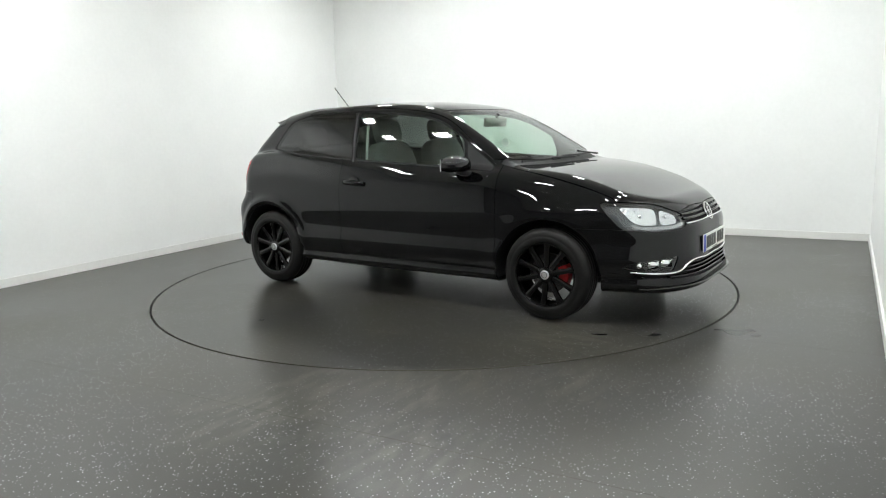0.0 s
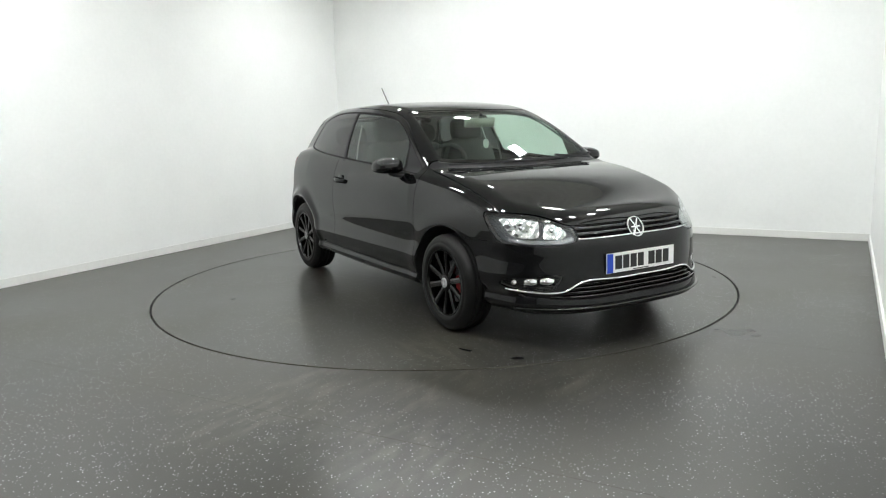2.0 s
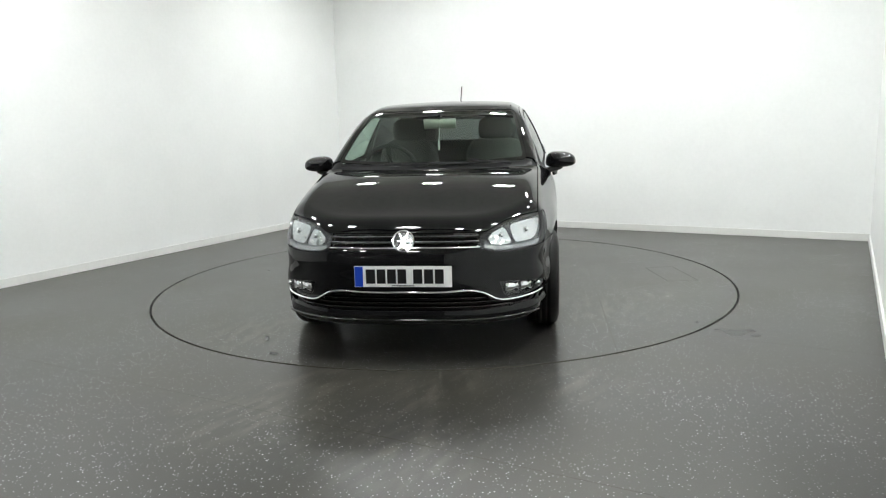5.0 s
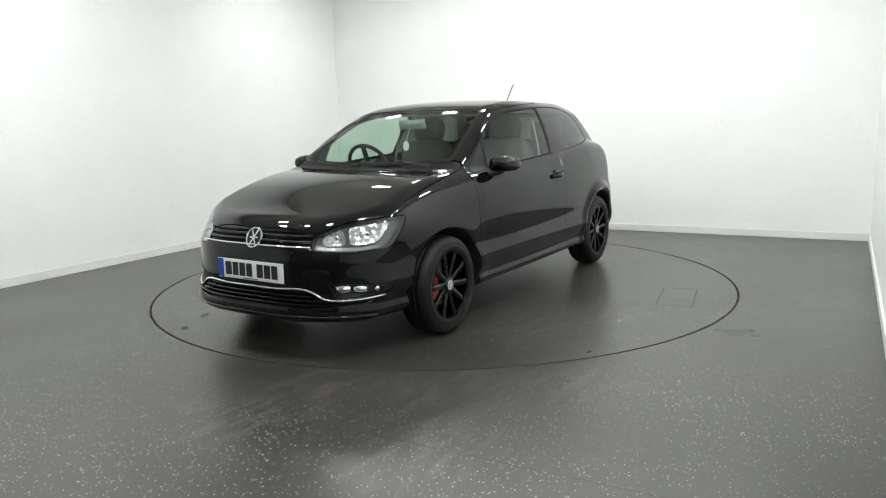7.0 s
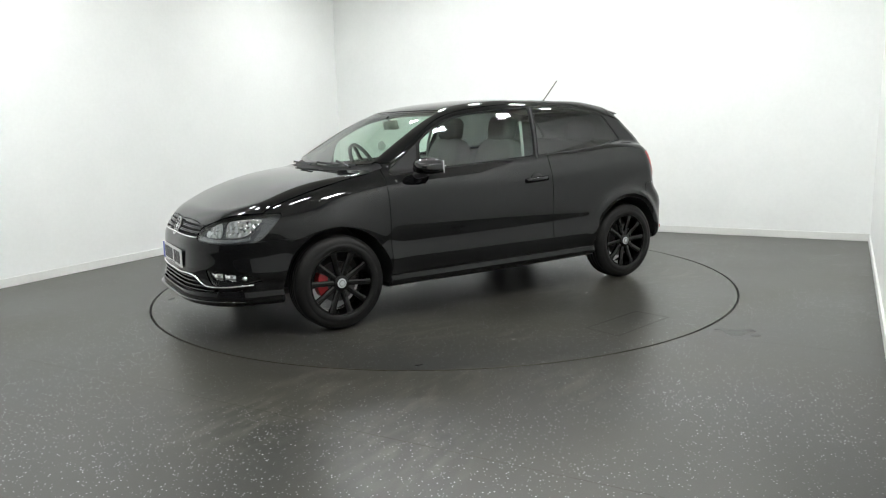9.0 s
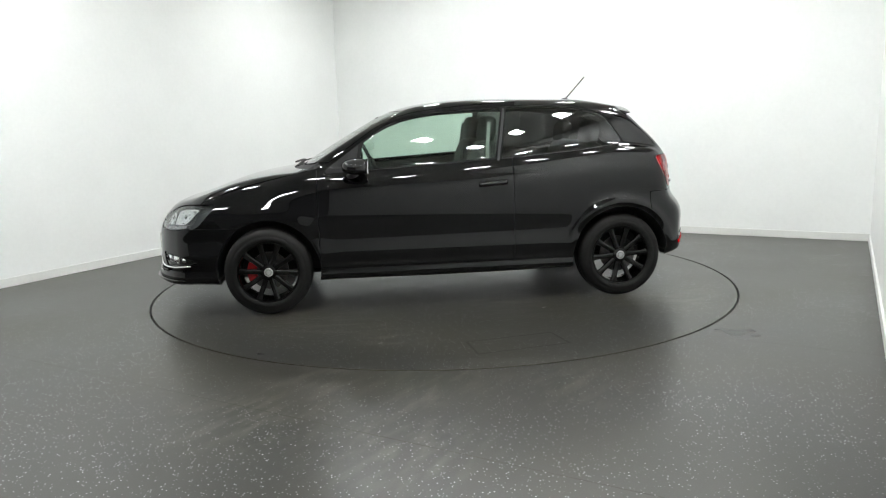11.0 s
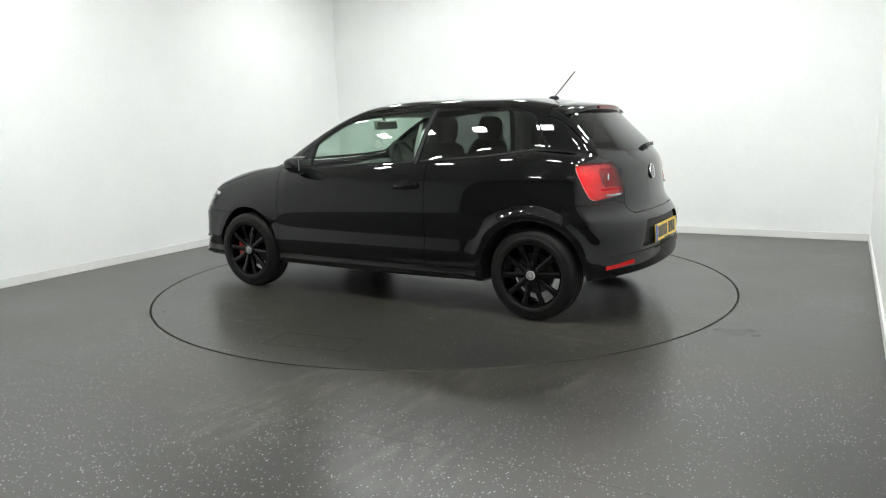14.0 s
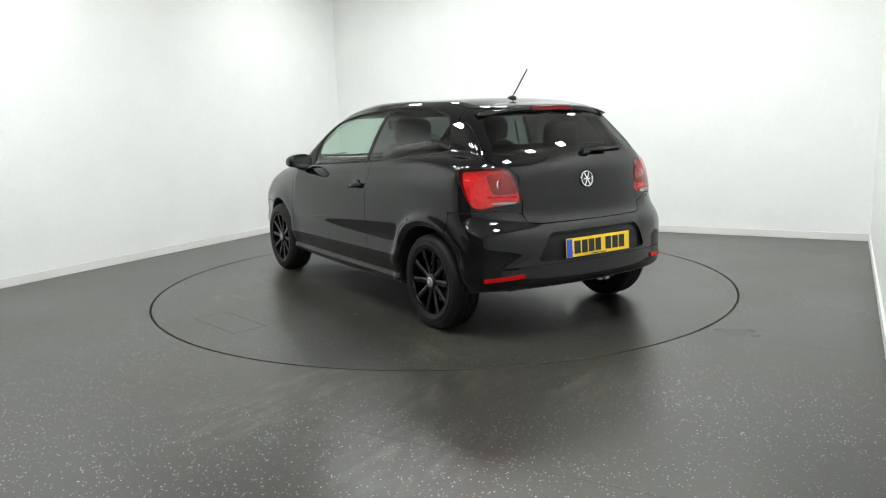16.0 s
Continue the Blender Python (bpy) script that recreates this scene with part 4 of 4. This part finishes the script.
wheel_one = None
for sx in (1, -1):
    for sy in (1, -1):
        m = pose(sx * AXLE, sy * (0.826 if sx > 0 else 0.818), TYRE_R, 0, 14 * sx + 9 * sy, 0 if sy > 0 else 180)
        if wheel_one is None:
            tyre, rim, cap, ring, spoke = wheel_meshes()
            wheel_one = part("wheel", rim, alloy_black, car, "black ten-spoke alloy wheel")
            part("tyre", tyre, rubber, wheel_one, "black rubber tyre", smooth=True)
            part("hub_cap", cap, hub_silver, wheel_one, "silver hub cap", smooth=True)
            part("cap_ring", ring, disc_steel, wheel_one)
            first_spoke = part("spoke", spoke, alloy_black, wheel_one)
            for k in range(10):
                sp = first_spoke if k == 0 else new("spoke", first_spoke.data)
                sp.parent = wheel_one
                sp.matrix_basis = Matrix.Rotation(radians(36 * k + 9), 4, "Y")
            wheel_one.matrix_basis = m
        else:
            copy_thing(wheel_one, m)
        # brake and wheel well stay with the body
        bm = lathe(bmesh.new(), [(-0.075, 0.05), (-0.075, 0.128), (-0.095, 0.128), (-0.095, 0.05)], 48)
        bmesh.ops.transform(bm, matrix=pose(sx * AXLE, sy * 0.82, TYRE_R, 0, 0, 0 if sy > 0 else 180), verts=bm.verts)
        part("brake_disc", bm, disc_steel, car, "steel brake disc")
        if sx > 0:
            bm = bmesh.new()
            for k in range(7):
                a0 = radians(-28 + 56 * k / 7)
                vs = box(bm, 0.086, 0.146, -0.105, -0.040, -0.013, 0.013)
                bmesh.ops.transform(bm, matrix=Matrix.Rotation(a0 + radians(4), 4, "Y"), verts=vs)
            bmesh.ops.remove_doubles(bm, verts=bm.verts, dist=0.002)
            bevelled(bm, 0.004, 1, 60)
            bmesh.ops.transform(bm, matrix=pose(sx * AXLE, sy * 0.82, TYRE_R) @ Matrix.Diagonal((1, sy, 1, 1)), verts=bm.verts)
            bmesh.ops.recalc_face_normals(bm, faces=bm.faces)
            part("brake_caliper", bm, caliper_red, car, "bright red brake caliper")
        bm = bmesh.new()
        n = 34
        rows = []
        arc = np.linspace(radians(-9), radians(189), n)
        for k in range(5):
            row = []
            for a in arc:
                px, pz = sx * AXLE + (ARCH_R + 0.001) * math.cos(a), max(HUB_Z + (ARCH_R + 0.001) * math.sin(a), 0.245)
                row.append(bm.verts.new((px, sy * (0.46 + (side_y(px, pz) - 0.004 - 0.46) * k / 4), pz)))
            rows.append(row)
        for r0, r1 in zip(rows, rows[1:]):
            for i in range(n - 1):
                bm.faces.new((r0[i], r0[i + 1], r1[i + 1], r1[i]))
        bm.faces.new(rows[0])
        bmesh.ops.recalc_face_normals(bm, faces=bm.faces)
        part("wheel_arch_liner", bm, under_black, car, "matt black wheel arch liner")
# suspension and silencer seen below the floor pan
bm = sweep(bmesh.new(), [(-1.235, -0.70, 0.27), (-1.235, 0.70, 0.27)], round_section(0.035, 10))
part("rear_axle", bm, under_black, car)
bm = sweep(bmesh.new(), [(1.235, -0.70, 0.25), (1.235, 0.70, 0.25)], round_section(0.03, 10))
part("front_axle", bm, under_black, car)

# ---- door fittings ----
for side in (1, -1):
    door = doors[side]
    yb = side_y(-0.318, 0.842)
    bm = bmesh.new()
    bmesh.ops.create_uvsphere(bm, u_segments=20, v_segments=10, radius=1)
    bmesh.ops.transform(bm, matrix=pose(-0.318, side * (yb - 0.001), 0.842) @ Matrix.Diagonal((0.056, 0.0060, 0.050, 1)), verts=bm.verts)
    part("handle_cup", bm, gloss_black, door, "dark recess behind the handle", smooth=True)
    path = [(-0.415 + 0.195 * s, side * (yb + 0.006 + 0.026 * math.sin(math.pi * min(max(s * 1.15 - 0.07, 0), 1)) ** 0.6), 0.852 - 0.012 * s) for s in np.linspace(0, 1, 14)]
    bm = sweep(bmesh.new(), path, [(-0.008, -0.015), (0.005, -0.017), (0.011, 0.0), (0.005, 0.017), (-0.008, 0.015)])
    part("door_handle", bm, paint, door, "black pull handle", smooth=True)
    # exterior mirror
    bm = bmesh.new()
    bmesh.ops.create_uvsphere(bm, u_segments=32, v_segments=20, radius=1)
    for v in bm.verts:
        c = v.co
        sq = lambda a, e: math.copysign(abs(a) ** e, a)
        x = sq(c.x, 0.85) * (0.125 if c.x > 0 else 0.045)
        v.co = (max(x, -0.040), sq(c.y, 0.72) * (0.102 - 0.013 * c.z), sq(c.z, 0.72) * (0.060 if c.z > 0 else 0.050) * (1 - 0.14 * c.y))
    bmesh.ops.transform(bm, matrix=Matrix.Diagonal((1, side, 1, 1)), verts=bm.verts)
    bmesh.ops.transform(bm, matrix=pose(0.585, side * 0.862, 0.988, 0, 0, side * 5), verts=bm.verts)
    bmesh.ops.recalc_face_normals(bm, faces=bm.faces)
    housing = part("door_mirror", bm, paint, door, "gloss black door mirror", smooth=True)
    bm = soft_box((0.004, 0.150, 0.080), 0.0018, pose(0.585, side * 0.862, 0.988, 0, 0, side * 5) @ pose(-0.0405, 0, 0), 1)
    part("mirror_glass", bm, chrome, housing, "mirror glass")
    bm = sweep(bmesh.new(), [(0.66, side * 0.745, 0.925), (0.65, side * 0.79, 0.925), (0.635, side * 0.83, 0.933), (0.62, side * 0.86, 0.945)], round_section(0.030, 12, 0.62))
    part("mirror_arm", bm, trim_black, housing, "black plastic mirror arm", smooth=True)

# pillar strips, and added strips coloured as reflections on window seal and pillar edge
for side in (1, -1):
    path = []
    for z in np.linspace(0.995, 1.352, 10):
        x = -0.365 - (z - 1.0) * 0.21
        path.append((x, side * (side_y(x, z) + 0.0015), z))
    bm = sweep(bmesh.new(), path, [(-0.008, -0.002), (0.008, -0.002), (0.008, 0.002), (-0.008, 0.002)], up=(0, 1, 0))
    part("pillar_trim", bm, pillar_grey, car, "grey plastic strip on the door pillar")
    # added grey line in place of the reflection along the lower seal
    path = [(x, side * (side_y(x, float(pane_low(x)) + 0.002) + 0.001), float(pane_low(x)) + 0.002) for x in np.linspace(-0.40, -1.24, 24)]
    bm = sweep(bmesh.new(), path, round_section(0.0028, 8))
    part("seal_reflection", bm, pillar_grey, car, "thin grey line standing for the reflection on the lower window seal", smooth=True)
    # added pale strip drawn where the pillar edge reflects a bright line
    bm = sweep(bmesh.new(), [(-0.33, side * 0.615, 1.26), (-0.31, side * 0.665, 1.10), (-0.30, side * 0.70, 0.90)], [(-0.012, -0.001), (0.012, -0.001), (0.012, 0.001), (-0.012, 0.001)], up=(0, 1, 0))
    part("pillar_glint", bm, glint_grey, car, "pale grey strip standing for the reflection on the door pillar's edge")

# ---- roof spoiler, brake light, aerial, wipers ----
bm = bmesh.new()
rows = []
for y in np.linspace(-0.53, 0.53, 41):
    e = abs(y) / 0.53
    z0 = float(roof_z(-1.24)) - ROOF_CROWN[0] * y * y - ROOF_CROWN[1] * y ** 4 + 0.001
    tip = -1.448 + 0.085 * e ** 3
    thick = 0.036 * (1 - 0.55 * e ** 4)
    drop = 0.045 * e ** 4
    zt = z0 - 0.028 - drop
    pts = [(-1.235, z0 - 0.010 - drop * 0.6), (-1.25, z0 - 0.001 - drop * 0.6), (-1.32, z0 - 0.009 - drop * 0.75), (-1.40, z0 - 0.020 - drop * 0.9), (tip + 0.008, zt), (tip, zt - 0.006), (tip + 0.006, zt - thick), (tip + 0.03, zt - thick - 0.004), (-1.36, zt - thick - 0.010), (-1.25, zt - thick)]
    rows.append([bm.verts.new((x, y, z)) for x, z in pts])
for r0, r1 in zip(rows, rows[1:]):
    for i in range(10):
        bm.faces.new((r0[i], r0[(i + 1) % 10], r1[(i + 1) % 10], r1[i]))
bm.faces.new(rows[0][::-1])
bm.faces.new(rows[-1])
bmesh.ops.recalc_face_normals(bm, faces=bm.faces)
spoiler = part("roof_spoiler", bm, paint, tailgate, "black spoiler at the roof's rear edge", smooth=True)
bm = sweep(bmesh.new(), [(-1.4515 + 0.085 * (abs(y) / 0.53) ** 3, y, float(roof_z(-1.24)) - ROOF_CROWN[0] * y * y - 0.044) for y in np.linspace(-0.165, 0.165, 12)], [(-0.003, -0.011), (0.003, -0.011), (0.003, 0.011), (-0.003, 0.011)])
part("brake_light", bm, dark_red, spoiler, "red high-level brake light")

za = float(roof_z(-1.06))
bm = bmesh.new()
bmesh.ops.create_uvsphere(bm, u_segments=16, v_segments=10, radius=1)
bmesh.ops.transform(bm, matrix=pose(-1.058, 0, za + 0.002) @ Matrix.Diagonal((0.040, 0.024, 0.016, 1)), verts=bm.verts)
aerial = part("aerial", bm, trim_black, car, "thin black roof aerial", smooth=True)
bm = sweep(bmesh.new(), [(-1.062, 0, za + 0.01), (-1.10, 0, za + 0.05), (-1.216, 0, za + 0.178)], round_section(0.0042, 8), up=(0, 1, 0))
part("rod", bm, trim_black, aerial)


def wiper(path, arm, parent, label):
    bm = sweep(bmesh.new(), path, [(-0.006, 0.0), (-0.003, 0.012), (0.003, 0.012), (0.006, 0.0)])
    ob = part("wiper", bm, trim_black, parent, label)
    bm = sweep(bmesh.new(), arm, [(-0.009, 0.0), (-0.006, 0.012), (0.006, 0.012), (0.009, 0.0)])
    part("wiper_arm", bm, trim_black, ob)


def on_screen(x, y, lift):
    lo, hi = 0.8, 1.5
    f = lambda z: car_field(np.array([x, y, z]))
    for _ in range(20):
        mid = (lo + hi) / 2
        lo, hi = (mid, hi) if f(mid) < 0 else (lo, mid)
    return (x, y, lo + lift)


for y0, y1, x0, x1 in ((-0.60, -0.02, 0.965, 1.015), (-0.05, 0.52, 1.000, 0.962)):
    path = [on_screen(x0 + (x1 - x0) * s + 0.02 * math.sin(math.pi * s), y0 + (y1 - y0) * s, 0.008) for s in np.linspace(0, 1, 12)]
    arm = [on_screen(x1 + 0.055 - 0.035 * s, y1 + 0.02 - (y1 - y0) * 0.5 * s, 0.022) for s in np.linspace(0, 1, 8)]
    wiper(path, arm, car, "black windscreen wiper at rest")
wiper([(nose_x(y, 1.078, True) - 0.012, y, 1.078) for y in np.linspace(-0.42, -0.10, 10)], [(nose_x(y, 1.072, True) - 0.022, y, 1.072) for y in np.linspace(-0.02, -0.25, 8)], tailgate, "black rear window wiper")
bm = soft_box((0.032, 0.055, 0.030), 0.009, pose(nose_x(-0.05, 1.068, True) - 0.010, -0.05, 1.068, 0, 30, 0))
part("wiper_pivot", bm, trim_black, tailgate)

# ---- cabin ----
def seat(yc):
    m = pose(-0.02, yc, 0)
    s = part("front_seat", puff((0.54, 0.50, 0.20), m @ pose(0.08, 0, 0.47, 0, -6, 0)), cloth_dark, car, "dark cloth front seat", smooth=True)
    part("backrest", puff((0.19, 0.50, 0.68), m @ pose(-0.26, 0, 0.80, 0, -14, 0), 0.5), cloth_dark, s, smooth=True)
    part("headrest", puff((0.12, 0.28, 0.20), m @ pose(-0.335, 0, 1.205, 0, -10, 0), 0.6), cloth_dark, s, smooth=True)
    for dy in (-0.07, 0.07):
        part("headrest_post", sweep(bmesh.new(), [(-0.325, yc + dy, 1.02), (-0.350, yc + dy, 1.15)], round_section(0.007, 8), up=(0, 1, 0)), disc_steel, s)


seat(0.36)
seat(-0.36)
bench = part("rear_bench", puff((0.50, 1.20, 0.20), pose(-0.80, 0, 0.50, 0, -6, 0), 0.4), cloth_dark, car, "dark cloth rear bench", smooth=True)
part("backrest", puff((0.18, 1.22, 0.62), pose(-1.08, 0, 0.80, 0, -16, 0), 0.4), cloth_dark, bench, smooth=True)
for y in (-0.36, 0.36):
    part("headrest", puff((0.11, 0.28, 0.18), pose(-1.14, y, 1.165, 0, -10, 0), 0.6), cloth_dark, bench, smooth=True)
bm = bmesh.new()
rows = []
for y in np.linspace(-0.68, 0.68, 31):
    front = 0.99 - 0.27 * y * y
    hump = 0.035 * math.exp(-((y + 0.36) / 0.20) ** 4)
    prof = [(front, 0.80), (front, 0.915), (front - 0.05, 0.93), (0.76, 0.930 + hump), (0.66, 0.925 + hump), (0.615, 0.895), (0.60, 0.82), (0.62, 0.70), (0.70, 0.60), (front, 0.60)]
    rows.append([bm.verts.new((x, y, z)) for x, z in prof])
for r0, r1 in zip(rows, rows[1:]):
    for i in range(10):
        bm.faces.new((r0[i], r0[(i + 1) % 10], r1[(i + 1) % 10], r1[i]))
bm.faces.new(rows[0][::-1])
bm.faces.new(rows[-1])
bmesh.ops.recalc_face_normals(bm, faces=bm.faces)
dash = part("dashboard", bm, cabin_grey, car, "dark grey dashboard", smooth=True)
for y in (-0.08, 0.08, 0.60, -0.60):
    bm = lathe(bmesh.new(), [(0.0, 0.040), (0.008, 0.036), (0.006, 0.030), (0.0, 0.030)], 24)
    bmesh.ops.transform(bm, matrix=pose(0.605, y, 0.865, 0, 0, 90), verts=bm.verts)
    part("air_vent", bm, disc_steel, dash, "round air vent")
part("centre_console", soft_box((0.50, 0.22, 0.30), 0.03, pose(0.42, 0, 0.52)), cabin_grey, car)
bm = bmesh.new()
m = pose(0.475, -0.36, 0.945, 0, -64, 0)
sweep(bm, [m @ Vector((0.185 * math.cos(a), 0.185 * math.sin(a), 0)) for a in np.linspace(0, 2 * math.pi, 40, endpoint=False)], round_section(0.015, 8), closed=True, up=(0.9, 0, 0.44))
for a in (0, 180, 270):
    vs = box(bm, 0.03, 0.18, -0.018, 0.018, -0.010, 0.006)
    bmesh.ops.transform(bm, matrix=m @ pose(0, 0, 0, 0, 0, a + 90), verts=vs)
wheel_in = part("steering_wheel", bm, trim_black, car, "black steering wheel")
part("wheel_boss", soft_box((0.11, 0.13, 0.05), 0.02, m @ pose(0, 0, 0)), cabin_grey, wheel_in)
part("steering_column", sweep(bmesh.new(), [m @ Vector((0, 0, -0.02)), m @ Vector((0, 0, -0.24))], round_section(0.045, 12), up=(0, 1, 0)), cabin_grey, wheel_in)
rvm = part("rear_view_mirror", soft_box((0.035, 0.235, 0.065), 0.015, pose(0.415, 0.0, 1.258, 0, 12, -8)), mirror_grey, car, "grey interior mirror below the roof", smooth=True)
part("mirror_glass", soft_box((0.004, 0.215, 0.052), 0.0015, pose(0.397, 0.0, 1.256, 0, 12, -8), 1), chrome, rvm)
part("mirror_stalk", sweep(bmesh.new(), [(0.42, 0, 1.28), (0.44, 0, 1.318)], round_section(0.012, 8), up=(0, 1, 0)), trim_black, rvm)
bm = lathe(bmesh.new(), [(-0.003, 0.001), (-0.003, 0.034), (0.003, 0.034), (0.003, 0.001)], 28, closed=False)
bmesh.ops.transform(bm, matrix=pose(0.50, 0, 1.105), verts=bm.verts)
tag = part("hanging_tag", bm, paper_white, rvm, "round white tag hanging from the mirror")
part("string", sweep(bmesh.new(), [(0.50, 0, 1.139), (0.44, 0, 1.235)], round_section(0.0018, 6), up=(0, 1, 0)), paper_white, tag)

# floor markings that turn with the disc: an inspection hatch and dark stains
hatch_edge = plain("hatch_edge", (0.030, 0.028, 0.025), 0.5, grain=0.2, scale=60)
stain_dark = plain("oil_stain", (0.012, 0.012, 0.012), 0.35, grain=0.3, scale=40)
chip_pale = plain("pale_chip", (0.45, 0.45, 0.43), 0.6, grain=0.2, scale=60)
ox, oy = CAR_OFF
corner = [(-0.555 + ox, 1.838 + oy), (-0.008 + ox, 1.938 + oy), (0.022 + ox, 1.702 + oy), (-0.505 + ox, 1.612 + oy)]
bm = bmesh.new()
for (x0, y0), (x1, y1) in zip(corner, corner[1:] + corner[:1]):
    d = Vector((x1 - x0, y1 - y0, 0)).normalized() * 0.0065
    w = Vector((-d.y, d.x, 0))
    a, b_ = Vector((x0, y0, 0.0012)) - d, Vector((x1, y1, 0.0012)) + d
    bm.faces.new([bm.verts.new(p) for p in (a - w, b_ - w, b_ + w, a + w)])
bmesh.ops.recalc_face_normals(bm, faces=bm.faces)
part("hatch_frame", bm, hatch_edge, turntable, "thin worn metal edge of an inspection hatch")

def blot(name, x, y, w, h, turn, material, label, seed):
    """A thin mark with an uneven edge lying on the disc."""
    rng = random.Random(seed)
    bm = bmesh.new()
    c, s_ = math.cos(radians(turn)), math.sin(radians(turn))
    ring = []
    for i in range(14):
        a = 2 * math.pi * i / 14
        r = 0.7 + 0.5 * rng.random()
        px, py = w * r * math.cos(a), h * r * math.sin(a)
        ring.append(bm.verts.new((x + ox + c * px - s_ * py, y + oy + s_ * px + c * py, 0.0014)))
    bm.faces.new(ring)
    part(name, bm, material, turntable, label)


blot("oil_stain", 1.937, -0.783, 0.045, 0.022, 50, stain_dark, "small dark oil stain", 3)
blot("oil_stain", 1.66, -0.93, 0.05, 0.015, 20, stain_dark, "small dark oil stain", 4)
blot("chip", 0.52, 1.62, 0.016, 0.007, 10, chip_pale, "pale chip in the vinyl", 5)
blot("chip", 0.44, 1.50, 0.010, 0.006, 70, chip_pale, "pale chip in the vinyl", 6)
blot("chip", -0.62, 1.02, 0.022, 0.008, 30, chip_pale, "pale chip in the vinyl", 7)
# ---- what moves ----
def motions():
    times = [0.5 * i for i in range(33)]
    walk(turntable, [(t, pose(0, 0, 0, 0, 0, turn_at(t))) for t in times])
    walk(car, [(t, pose(0, 0, 0, 0, 0, turn_at(t)) @ pose(CAR_OFF[0], CAR_OFF[1], 0.001)) for t in times])


motions()
